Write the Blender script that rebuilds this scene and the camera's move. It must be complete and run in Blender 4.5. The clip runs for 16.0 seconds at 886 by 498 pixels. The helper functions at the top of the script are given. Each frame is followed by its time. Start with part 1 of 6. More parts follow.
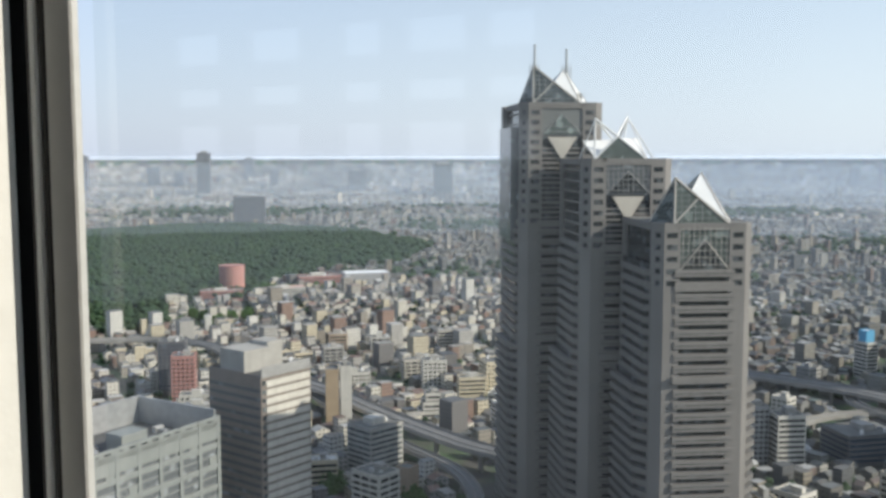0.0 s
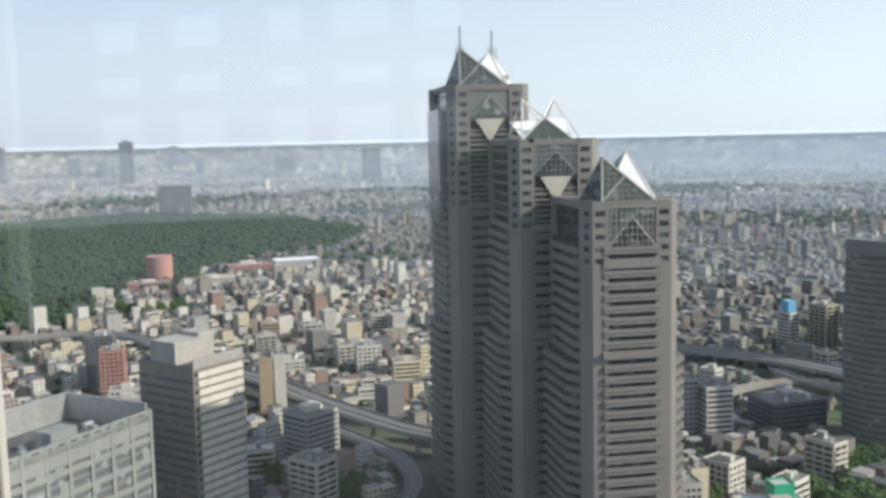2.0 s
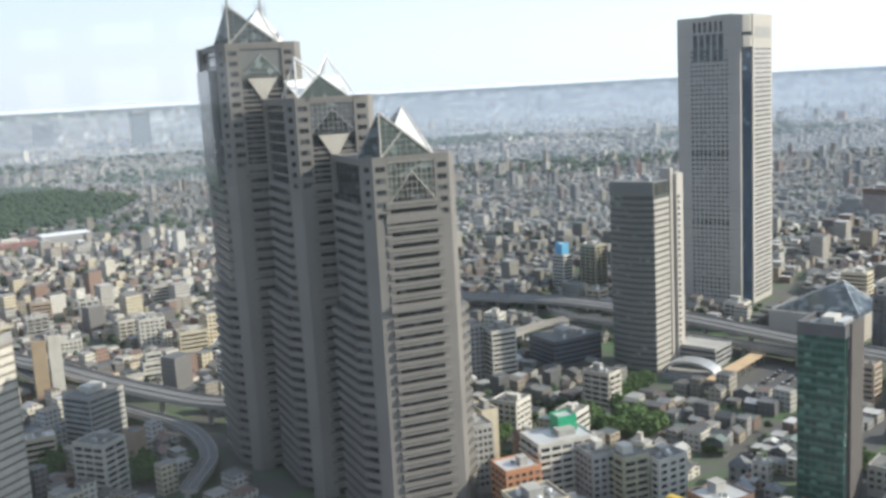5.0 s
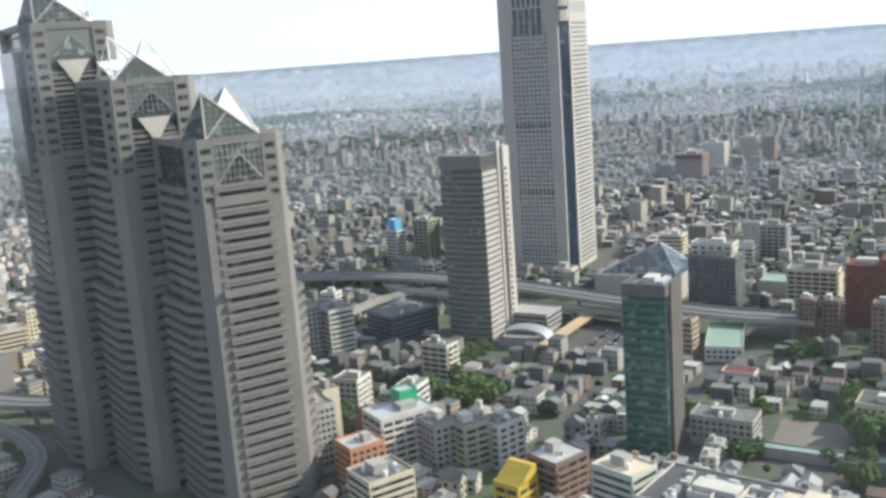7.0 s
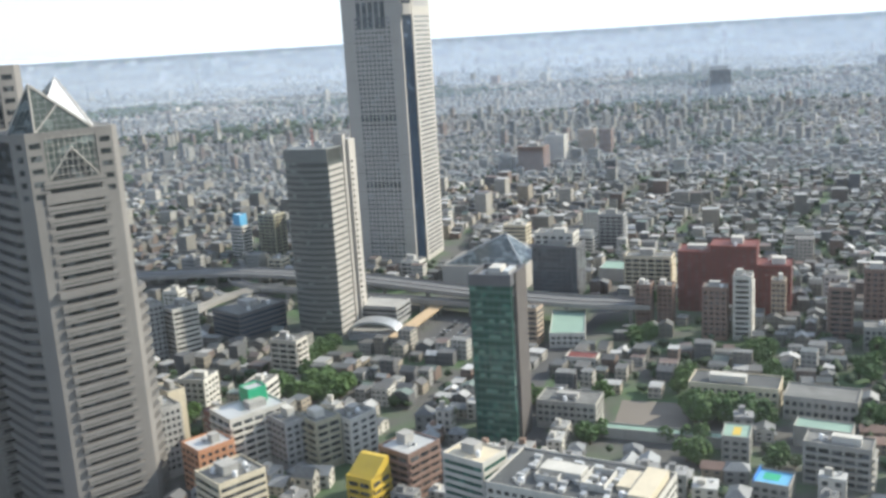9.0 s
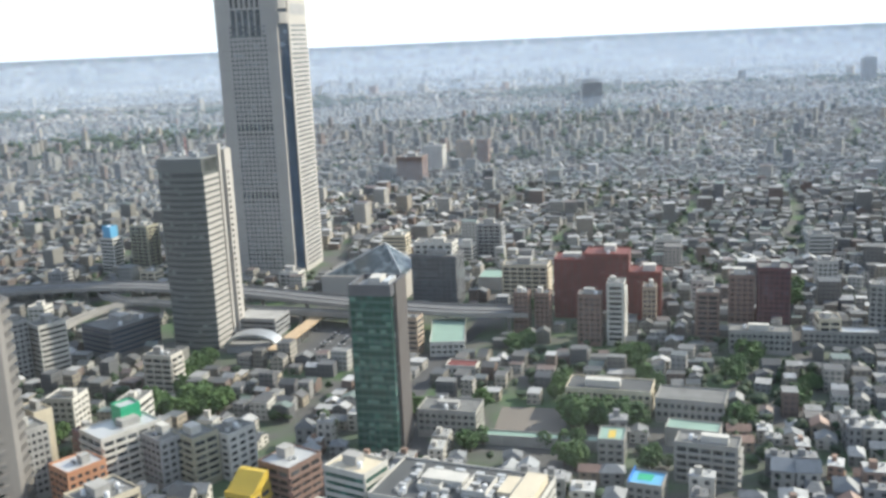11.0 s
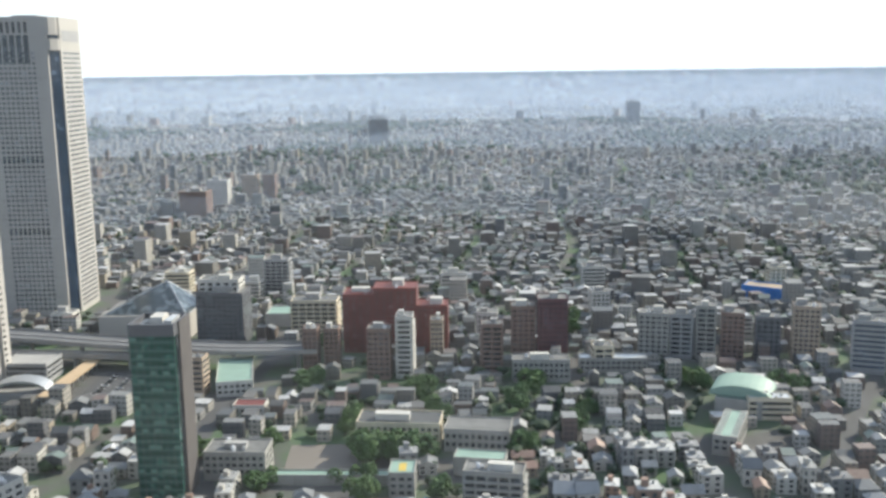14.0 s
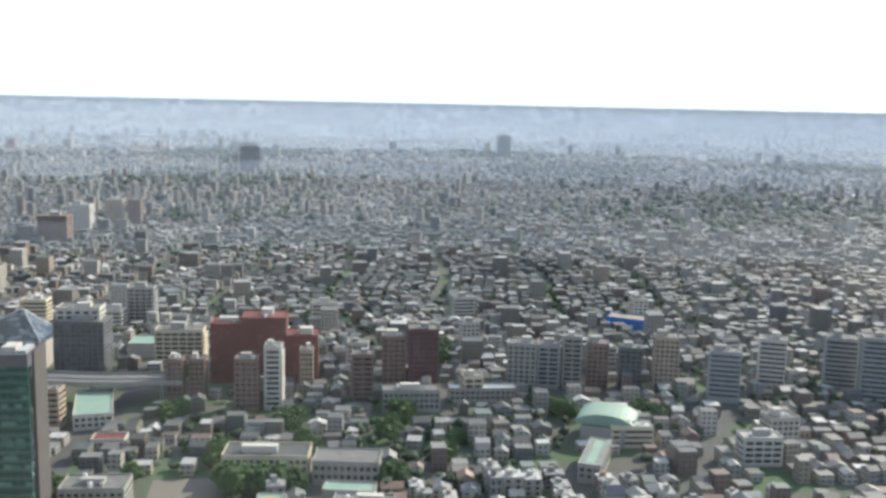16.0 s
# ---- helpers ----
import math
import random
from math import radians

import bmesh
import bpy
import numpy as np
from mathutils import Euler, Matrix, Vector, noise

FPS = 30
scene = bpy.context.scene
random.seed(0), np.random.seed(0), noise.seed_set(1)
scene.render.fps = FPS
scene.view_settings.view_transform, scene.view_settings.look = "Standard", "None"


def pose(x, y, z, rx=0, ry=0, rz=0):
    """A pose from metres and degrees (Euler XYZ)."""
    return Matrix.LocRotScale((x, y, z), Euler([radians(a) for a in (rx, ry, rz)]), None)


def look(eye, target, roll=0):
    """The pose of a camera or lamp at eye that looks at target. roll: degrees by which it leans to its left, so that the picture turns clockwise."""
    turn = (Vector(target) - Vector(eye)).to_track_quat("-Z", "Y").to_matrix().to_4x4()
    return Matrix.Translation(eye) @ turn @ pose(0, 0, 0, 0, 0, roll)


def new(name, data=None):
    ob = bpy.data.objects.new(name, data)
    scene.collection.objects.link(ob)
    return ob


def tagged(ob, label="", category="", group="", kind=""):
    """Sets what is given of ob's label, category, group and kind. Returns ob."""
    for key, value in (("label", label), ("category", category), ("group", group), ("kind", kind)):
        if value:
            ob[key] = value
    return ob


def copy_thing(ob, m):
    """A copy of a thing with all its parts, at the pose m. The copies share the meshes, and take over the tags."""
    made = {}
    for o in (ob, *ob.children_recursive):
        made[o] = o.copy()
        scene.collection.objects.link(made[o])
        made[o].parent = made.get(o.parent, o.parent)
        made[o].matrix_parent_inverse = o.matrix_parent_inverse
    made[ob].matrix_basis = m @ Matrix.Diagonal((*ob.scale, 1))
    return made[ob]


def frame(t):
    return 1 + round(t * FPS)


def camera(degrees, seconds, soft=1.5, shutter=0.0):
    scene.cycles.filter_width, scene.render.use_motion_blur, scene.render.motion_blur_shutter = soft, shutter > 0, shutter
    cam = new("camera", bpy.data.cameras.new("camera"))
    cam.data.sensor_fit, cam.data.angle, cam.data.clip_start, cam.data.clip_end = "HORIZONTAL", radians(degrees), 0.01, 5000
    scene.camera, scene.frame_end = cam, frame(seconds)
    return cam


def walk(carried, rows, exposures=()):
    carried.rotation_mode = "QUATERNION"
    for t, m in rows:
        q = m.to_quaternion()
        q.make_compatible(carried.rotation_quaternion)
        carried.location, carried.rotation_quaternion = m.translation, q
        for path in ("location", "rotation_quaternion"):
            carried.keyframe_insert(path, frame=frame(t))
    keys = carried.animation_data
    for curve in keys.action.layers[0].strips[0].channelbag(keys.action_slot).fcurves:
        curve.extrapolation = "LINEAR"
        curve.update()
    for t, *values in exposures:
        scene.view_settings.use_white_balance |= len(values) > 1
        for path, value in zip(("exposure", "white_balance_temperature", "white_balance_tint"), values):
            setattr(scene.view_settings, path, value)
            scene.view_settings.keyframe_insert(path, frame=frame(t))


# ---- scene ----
EYE = 194.0
cam = camera(48.84, 16.0, soft=3.2)
# seconds, yaw, pitch, roll, step to the side
PATH = [
    (0, 0.00, -5.42, 0.07, 0.000),
    (0.5, -1.17, -5.63, 0.49, 0.004),
    (1, -2.40, -5.90, 0.69, 0.007),
    (1.5, -3.22, -6.47, 0.83, 0.011),
    (2, -4.19, -6.44, 1.30, 0.014),
    (2.5, -6.21, -6.71, 1.56, 0.018),
    (3, -8.25, -7.37, 2.00, 0.021),
    (3.5, -11.02, -8.17, 2.27, 0.023),
    (6, -21.77, -10.55, 3.91, 0.033),
    (6.5, -24.81, -11.29, 4.22, 0.035),
    (7, -27.31, -11.36, 4.15, 0.037),
    (7.5, -29.84, -11.22, 3.29, 0.039),
    (8, -32.29, -11.16, 3.19, 0.041),
    (8.5, -34.46, -11.92, 3.16, 0.043),
    (9, -36.28, -12.35, 3.46, 0.045),
    (9.5, -38.84, -12.01, 3.38, 0.047),
    (10, -40.47, -11.99, 3.01, 0.049),
    (12.5, -48.17, -11.49, 2.37, 0.059),
    (13, -50.21, -11.05, 2.16, 0.061),
    (13.5, -53.14, -10.92, 1.26, 0.063),
    (14, -55.58, -10.41, 0.76, 0.065),
    (14.5, -57.41, -9.89, 0.16, 0.067),
    (15, -59.20, -9.34, 0.24, 0.069),
    (15.5, -61.26, -8.83, -0.55, 0.071),
    (16, -62.86, -8.62, -1.20, 0.073),
]
SIDE = Vector((math.cos(radians(-30)), math.sin(radians(-30)), 0))


def stand(t, s):
    p = SIDE * s
    return p.x, p.y, EYE


walk(cam, [(t, pose(*stand(t, s), 90 + p, r, y)) for t, y, p, r, s in PATH],
     exposures=[(0, 0.36, 5980, 7), (3.5, 0.6, 6080, 7), (7, 0.8, 6020, 7), (12.5, 0.9, 6000, 7), (16, 0.78, 6120, 7)])

# ---------------------------------------------------------------- light
SUN_AZ, SUN_EL = 108.0, 31.0
world = bpy.data.worlds.new("sky")
scene.world = world
world.use_nodes = True
wn, wl = world.node_tree.nodes, world.node_tree.links
sky = wn.new("ShaderNodeTexSky")
sky.sky_type = "NISHITA"
sky.sun_disc = False
sky.sun_elevation, sky.sun_rotation = radians(SUN_EL), radians(SUN_AZ)
sky.air_density, sky.dust_density, sky.ozone_density = 1.0, 1.0, 1.0
sky.altitude = 200
# thin high cloud pales the blue, more so low down where the air is thick
pale = wn.new("ShaderNodeMix")
pale.data_type = "RGBA"
tall, updown = wn.new("ShaderNodeMapRange"), wn.new("ShaderNodeSeparateXYZ")
wl.new(wn.new("ShaderNodeTexCoord").outputs["Generated"], updown.inputs[0])
wl.new(updown.outputs[2], tall.inputs["Value"])
tall.interpolation_type = "SMOOTHSTEP"
tall.inputs["From Min"].default_value, tall.inputs["From Max"].default_value = -0.01, 0.3
tall.inputs["To Min"].default_value, tall.inputs["To Max"].default_value = 0.85, 0.42
wl.new(tall.outputs[0], pale.inputs["Factor"])
# the veil of cloud is brighter on the side of the sun
glow, side = wn.new("ShaderNodeMix"), wn.new("ShaderNodeVectorMath")
glow.data_type, side.operation = "RGBA", "DOT_PRODUCT"
side.inputs[1].default_value = (math.sin(radians(SUN_AZ)), math.cos(radians(SUN_AZ)), 0)
wl.new(updown.inputs[0].links[0].from_socket, side.inputs[0])
half_way = wn.new("ShaderNodeMapRange")
half_way.inputs["From Min"].default_value, half_way.inputs["From Max"].default_value = -1, 1
wl.new(side.outputs["Value"], half_way.inputs["Value"])
wl.new(half_way.outputs[0], glow.inputs["Factor"])
glow.inputs["A"].default_value, glow.inputs["B"].default_value = (3.8, 3.95, 4.8, 1), (7.7, 8.0, 8.0, 1)
wl.new(glow.outputs["Result"], pale.inputs["B"])
wl.new(sky.outputs["Color"], pale.inputs["A"])
wl.new(pale.outputs["Result"], wn["Background"].inputs["Color"])
wn["Background"].inputs["Strength"].default_value = 0.122
sun_data = bpy.data.lights.new("sun", "SUN")
sun_data.energy, sun_data.angle, sun_data.color = 4.4, radians(0.6), (1.0, 0.87, 0.69)
sun = new("sun", sun_data)
s_az, s_el = radians(SUN_AZ), radians(SUN_EL)
SUN_TO = Vector((math.sin(s_az) * math.cos(s_el), math.cos(s_az) * math.cos(s_el), math.sin(s_el)))
sun.matrix_world = look(SUN_TO * 900 + Vector((0, 0, 900)), (0, 0, 900))


# ---------------------------------------------------------------- materials
def nodes_of(name):
    m = bpy.data.materials.new(name)
    m.use_nodes = True
    nt = m.node_tree
    return m, nt.nodes, nt.links, nt.nodes["Principled BSDF"]


def mathn(n, l, op, a, b=None, clamp=False):
    q = n.new("ShaderNodeMath")
    q.operation, q.use_clamp = op, clamp
    for i, v in enumerate((a, b)):
        if v is None:
            continue
        if isinstance(v, (int, float)):
            q.inputs[i].default_value = v
        else:
            l.new(v, q.inputs[i])
    return q.outputs[0]


def mixc(n, l, f, a, b, kind="MIX"):
    q = n.new("ShaderNodeMix")
    q.data_type, q.blend_type = "RGBA", kind
    for s, v in ((q.inputs["Factor"], f), (q.inputs["A"], a), (q.inputs["B"], b)):
        if isinstance(v, (int, float)):
            s.default_value = v
        elif isinstance(v, tuple):
            s.default_value = (*v[:3], 1)
        else:
            l.new(v, s)
    return q.outputs["Result"]


def noise_of(n, l, scale, detail=4, vec=None):
    q = n.new("ShaderNodeTexNoise")
    q.inputs["Scale"].default_value, q.inputs["Detail"].default_value = scale, detail
    if vec is not None:
        l.new(vec, q.inputs["Vector"])
    return q.outputs["Fac"]


def surface(name, colour, rough=0.8, vary=0.3, big=0.15, fine=2.0, metal=0.0, bump=0.3, spread=0.0, streak=0.0):
    """Weathered surface: stains at two sizes, faint rain streaks, fine relief; spread varies it from object to object."""
    m, n, l, b = nodes_of(name)
    co = n.new("ShaderNodeNewGeometry").outputs["Position"]
    a = noise_of(n, l, big, 5, co)
    f = noise_of(n, l, fine, 3, co)
    v = mathn(n, l, "ADD", mathn(n, l, "MULTIPLY", a, 0.7), mathn(n, l, "MULTIPLY", f, 0.3))
    dark = tuple(c * (1 - vary) for c in colour)
    light = tuple(min(0.9, c * (1 + vary * 0.6)) for c in colour)
    ramp = n.new("ShaderNodeMapRange")
    ramp.inputs["From Min"].default_value, ramp.inputs["From Max"].default_value = 0.3, 0.7
    l.new(v, ramp.inputs["Value"])
    c = mixc(n, l, ramp.outputs[0], dark, light)
    if streak:
        mp = n.new("ShaderNodeMapping")
        mp.inputs["Scale"].default_value = (0.9, 0.9, 0.03)
        l.new(co, mp.inputs["Vector"])
        st = noise_of(n, l, 1.0, 4, mp.outputs[0])
        c = mixc(n, l, mathn(n, l, "MULTIPLY", mathn(n, l, "SUBTRACT", st, 0.45, True), streak * 4, True), c, tuple(x * 0.5 for x in colour))
    if spread:
        r = n.new("ShaderNodeObjectInfo").outputs["Random"]
        h = n.new("ShaderNodeHueSaturation")
        l.new(mathn(n, l, "ADD", mathn(n, l, "MULTIPLY", r, spread), 1 - spread / 2), h.inputs["Value"])
        l.new(c, h.inputs["Color"])
        c = h.outputs[0]
    l.new(c, b.inputs["Base Color"])
    b.inputs["Roughness"].default_value, b.inputs["Metallic"].default_value = rough, metal
    if bump:
        q = n.new("ShaderNodeBump")
        q.inputs["Strength"].default_value, q.inputs["Distance"].default_value = bump, 0.05
        l.new(f, q.inputs["Height"])
        l.new(q.outputs[0], b.inputs["Normal"])
    return m


def glazing(name, colour, rough=0.08, spread=0.5, blinds=0.25):
    """Building glass: dark room behind, some blinds half down, a glossy face."""
    m, n, l, b = nodes_of(name)
    co = n.new("ShaderNodeNewGeometry").outputs["Position"]
    q = n.new("ShaderNodeTexVoronoi")
    q.inputs["Scale"].default_value = 0.35
    l.new(co, q.inputs["Vector"])
    sep = n.new("ShaderNodeSeparateColor")
    l.new(q.outputs["Color"], sep.inputs[0])
    on = mathn(n, l, "MULTIPLY", mathn(n, l, "GREATER_THAN", sep.outputs[0], 1 - blinds), 0.5)
    c = mixc(n, l, on, colour, tuple(min(0.6, x * 3 + 0.12) for x in colour))
    c2 = mixc(n, l, mathn(n, l, "MULTIPLY", sep.outputs[1], spread), c, tuple(x * 0.45 for x in colour))
    l.new(c2, b.inputs["Base Color"])
    b.inputs["Roughness"].default_value = rough
    b.inputs["IOR"].default_value = 1.5
    w = n.new("ShaderNodeBump")
    w.inputs["Strength"].default_value, w.inputs["Distance"].default_value = 0.06, 0.2
    l.new(noise_of(n, l, 0.25, 2, co), w.inputs["Height"])
    l.new(w.outputs[0], b.inputs["Normal"])
    return m


GRANITE = surface("granite_cladding", (0.178, 0.168, 0.16), 0.65, 0.14, 0.05, 1.2, streak=0.15)
# granite for the side bays, darkened in colour for the unlit west side
GRANITE_SHADE = surface("granite_side_shade", (0.145, 0.137, 0.13), 0.65, 0.16, 0.05, 1.2, streak=0.2)
GRANITE_DARK = surface("granite_recess", (0.19, 0.17, 0.15), 0.7, 0.15, 0.05, 1.2)
ASH_PANEL = surface("ash_grey_panel", (0.15, 0.157, 0.155), 0.55, 0.1, 0.06, 1.0)
PALE_STONE = surface("pale_stone", (0.4, 0.375, 0.345), 0.6, 0.12, 0.04, 1.0, streak=0.15)
CONCRETE = surface("concrete", (0.36, 0.35, 0.33), 0.85, 0.25, 0.12, 1.5, streak=0.3)
ROAD_CONC = surface("viaduct_concrete", (0.29, 0.28, 0.265), 0.85, 0.2, 0.1, 1.0, streak=0.2)
WHITE_WALL = surface("white_painted_wall", (0.52, 0.5, 0.455), 0.7, 0.16, 0.15, 1.0, streak=0.3)
CREAM_WALL = surface("cream_tile", (0.58, 0.51, 0.38), 0.6, 0.15, 0.15, 1.0, streak=0.25)
GREY_WALL = surface("grey_tile", (0.3, 0.3, 0.3), 0.65, 0.18, 0.15, 1.0, streak=0.2)
DARK_WALL = surface("dark_tile", (0.11, 0.11, 0.12), 0.5, 0.25, 0.15, 1.0)
TAN_WALL = surface("tan_tile", (0.36, 0.28, 0.21), 0.65, 0.18, 0.15, 1.0, streak=0.2)
TAUPE_WALL = surface("taupe_tile", (0.21, 0.18, 0.16), 0.6, 0.2, 0.15, 1.0)
ECRU_WALL = surface("ecru_panel", (0.46, 0.43, 0.38), 0.65, 0.12, 0.15, 1.0, streak=0.25)
FROST_WALL = surface("cool_pale_panel", (0.22, 0.235, 0.23), 0.6, 0.12, 0.15, 1.0, streak=0.25)
UMBER_WALL = surface("umber_tile", (0.095, 0.085, 0.082), 0.6, 0.2, 0.15, 1.0)
# white wall darkened in colour, in place of shade over the eastern quarter
SHADED_WHITE = surface("shaded_white_wall", (0.31, 0.3, 0.275), 0.75, 0.2, 0.15, 1.0, streak=0.35)
GREEN_BAND = surface("pale_green_band", (0.05, 0.125, 0.1), 0.35, 0.2, 0.2, 1.0)
BROWN_WALL = surface("brown_tile", (0.2, 0.13, 0.105), 0.6, 0.2, 0.15, 1.0)
RED_WALL = surface("red_brick_tile", (0.15, 0.036, 0.03), 0.7, 0.2, 0.12, 1.0)
MAROON_WALL = surface("maroon_tile", (0.12, 0.05, 0.055), 0.6, 0.2, 0.12, 1.0)
ORANGE_WALL = surface("orange_tile", (0.45, 0.22, 0.12), 0.65, 0.18, 0.15, 1.0)
OCHRE_WALL = surface("ochre_panel", (0.34, 0.265, 0.18), 0.6, 0.15, 0.15, 1.0)
YELLOW_WALL = surface("yellow_paint", (0.52, 0.37, 0.045), 0.55, 0.15, 0.2, 1.0)
OLIVE_WALL = surface("olive_tile", (0.33, 0.31, 0.23), 0.65, 0.18, 0.15, 1.0)
PINK_WALL = surface("salmon_tile", (0.37, 0.19, 0.165), 0.7, 0.18, 0.12, 1.0)
BLUE_PAINT = surface("blue_panel", (0.02, 0.16, 0.5), 0.45, 0.15, 0.2, 1.0)
BLUE_PALE = surface("sky_blue_paint", (0.12, 0.36, 0.58), 0.5, 0.15, 0.2, 1.0)
ROOF_GREY = surface("roof_membrane", (0.16, 0.16, 0.155), 0.9, 0.4, 0.2, 0.8)
ROOF_DARK = surface("roof_dark", (0.075, 0.078, 0.08), 0.8, 0.35, 0.2, 0.8)
ROOF_GREEN = surface("copper_green_roof", (0.23, 0.33, 0.27), 0.6, 0.2, 0.1, 0.8)
GREEN_PAINT = surface("green_paint", (0.03, 0.33, 0.17), 0.5, 0.2, 0.2, 0.8)
TIN = surface("pale_sheet_metal", (0.52, 0.52, 0.51), 0.35, 0.12, 0.1, 1.0, metal=0.3)
# near-white colour; on the tower crowns it stands in for glare on lit slopes
NEAR_WHITE = surface("near_white_sheet", (0.8, 0.79, 0.77), 0.3, 0.08, 0.2, 1.0, metal=0.1)
STEEL = surface("galvanised_steel", (0.42, 0.43, 0.44), 0.45, 0.2, 0.3, 2.0, metal=0.6)
WHITE_STEEL = surface("white_steel", (0.72, 0.72, 0.72), 0.4, 0.1, 0.3, 2.0)
ORANGE_ROOF = surface("ochre_canopy", (0.46, 0.34, 0.21), 0.7, 0.15, 0.1, 0.8)
ASPHALT = surface("asphalt", (0.07, 0.07, 0.072), 0.9, 0.3, 0.05, 0.8)
DIRT = surface("schoolyard_earth", (0.17, 0.15, 0.13), 0.95, 0.15, 0.05, 0.5)
COURT = surface("green_court", (0.06, 0.24, 0.16), 0.8, 0.15, 0.08, 0.6)
BARK = surface("bark", (0.09, 0.065, 0.05), 0.9, 0.3, 0.5, 4.0)
GLASS_DARK = glazing("dark_glazing", (0.025, 0.03, 0.035))
GLASS_GREY = glazing("grey_glazing", (0.05, 0.065, 0.075), blinds=0.3)
GLASS_SOFT = glazing("silvery_glazing", (0.13, 0.14, 0.15), 0.15, 0.3, 0.1)
GLASS_BLUE = glazing("blue_glazing", (0.03, 0.05, 0.085), blinds=0.05)
GLASS_GREEN = glazing("green_glazing", (0.014, 0.075, 0.056), 0.12, 0.35, blinds=0.1)
GLASS_SILVER = glazing("silver_green_glazing", (0.1, 0.11, 0.107), 0.2, 0.25, 0.05)
GLASS_PALE = glazing("atrium_glazing", (0.09, 0.11, 0.105), 0.22, blinds=0.2)
ALU = surface("grey_aluminium", (0.46, 0.46, 0.45), 0.5, 0.08, 3, 60, metal=0.15, bump=0.05)
BEAD = surface("bright_aluminium", (0.8, 0.8, 0.79), 0.3, 0.06, 3, 60, metal=0.2, bump=0.02)
RUBBER = surface("black_gasket", (0.012, 0.012, 0.013), 0.6, 0.2, 5, 80, bump=0.05)
PANEL = surface("white_wall_panel", (0.6, 0.6, 0.58), 0.6, 0.05, 1.5, 40, bump=0.05)
CARPET = surface("grey_carpet", (0.42, 0.42, 0.42), 0.95, 0.2, 1, 60)
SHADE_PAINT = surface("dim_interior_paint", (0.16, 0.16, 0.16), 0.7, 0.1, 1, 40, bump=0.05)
DARK_PAINT = surface("interior_paint", (0.72, 0.71, 0.69), 0.7, 0.1, 1, 40, bump=0.05)


def foliage(name, colour, spread=0.9):
    m, n, l, b = nodes_of(name)
    g = n.new("ShaderNodeNewGeometry")
    f = noise_of(n, l, 0.03, 4, g.outputs["Position"])
    f2 = noise_of(n, l, 1.3, 3, g.outputs["Position"])
    c = mixc(n, l, g.outputs["Random Per Island"], tuple(x * (1 - spread / 2) for x in colour), tuple(x * (1 + spread / 2) for x in colour))
    c = mixc(n, l, mathn(n, l, "MULTIPLY", mathn(n, l, "SUBTRACT", f, 0.42, True), 3, True), c, (colour[0] * 1.7, colour[1] * 1.45, colour[2] * 0.9))
    c = mixc(n, l, mathn(n, l, "MULTIPLY", f2, 0.6), c, tuple(x * 0.4 for x in colour))
    l.new(c, b.inputs["Base Color"])
    b.inputs["Roughness"].default_value = 0.8
    q = n.new("ShaderNodeBump")
    q.inputs["Strength"].default_value, q.inputs["Distance"].default_value = 0.9, 0.6
    l.new(f2, q.inputs["Height"])
    l.new(q.outputs[0], b.inputs["Normal"])
    return m


LEAVES = foliage("broad_leaves", (0.05, 0.105, 0.026))
WOODS = foliage("woodland_canopy", (0.016, 0.041, 0.013), 0.9)


def fabric(name, walls, roofs, windows=True, dim=0.74, patch=0.0):
    """Small buildings by the thousand: each island its own paint and roof, rows of windows on the walls."""
    m, n, l, b = nodes_of(name)
    g = n.new("ShaderNodeNewGeometry")
    rnd = g.outputs["Random Per Island"]
    rnd2 = mathn(n, l, "FRACT", mathn(n, l, "MULTIPLY", rnd, 17.31))

    def palette(fac, cols):
        q = n.new("ShaderNodeValToRGB")
        q.color_ramp.interpolation = "CONSTANT"
        e = q.color_ramp.elements
        while len(e) < len(cols):
            e.new(0.5)
        for i, c in enumerate(cols):
            e[i].position, e[i].color = i / len(cols), (*[x * dim for x in c], 1)
        l.new(fac, q.inputs[0])
        return q.outputs[0]

    wall, roof = palette(rnd, walls), palette(rnd2, roofs)
    sp, sn = n.new("ShaderNodeSeparateXYZ"), n.new("ShaderNodeSeparateXYZ")
    l.new(g.outputs["Position"], sp.inputs[0])
    l.new(g.outputs["True Normal"], sn.inputs[0])
    st = noise_of(n, l, 0.4, 4, g.outputs["Position"])
    roof = mixc(n, l, mathn(n, l, "MULTIPLY", st, 0.8), roof, (0.1, 0.1, 0.1))
    if windows:
        u = mathn(n, l, "SUBTRACT", mathn(n, l, "MULTIPLY", sp.outputs[0], sn.outputs[1]), mathn(n, l, "MULTIPLY", sp.outputs[1], sn.outputs[0]))
        fu = mathn(n, l, "FRACT", mathn(n, l, "DIVIDE", u, 3.1))
        fz = mathn(n, l, "FRACT", mathn(n, l, "DIVIDE", sp.outputs[2], 3.0))
        on = mathn(n, l, "MULTIPLY", mathn(n, l, "GREATER_THAN", fu, 0.4), mathn(n, l, "MULTIPLY", mathn(n, l, "GREATER_THAN", fz, 0.35), mathn(n, l, "LESS_THAN", fz, 0.82)))
        wall = mixc(n, l, mathn(n, l, "MULTIPLY", on, 0.85), wall, (0.035, 0.04, 0.045))
    up = mathn(n, l, "GREATER_THAN", sn.outputs[2], 0.35)
    c = mixc(n, l, up, wall, roof)
    if patch:
        # quarters of older, darker houses
        old = mathn(n, l, "MULTIPLY", mathn(n, l, "SUBTRACT", noise_of(n, l, 0.004, 3, g.outputs["Position"]), 0.42, True), 6, True)
        c = mixc(n, l, mathn(n, l, "MULTIPLY", old, patch), c, (0.06, 0.068, 0.07))
    l.new(c, b.inputs["Base Color"])
    b.inputs["Roughness"].default_value = 0.6
    return m


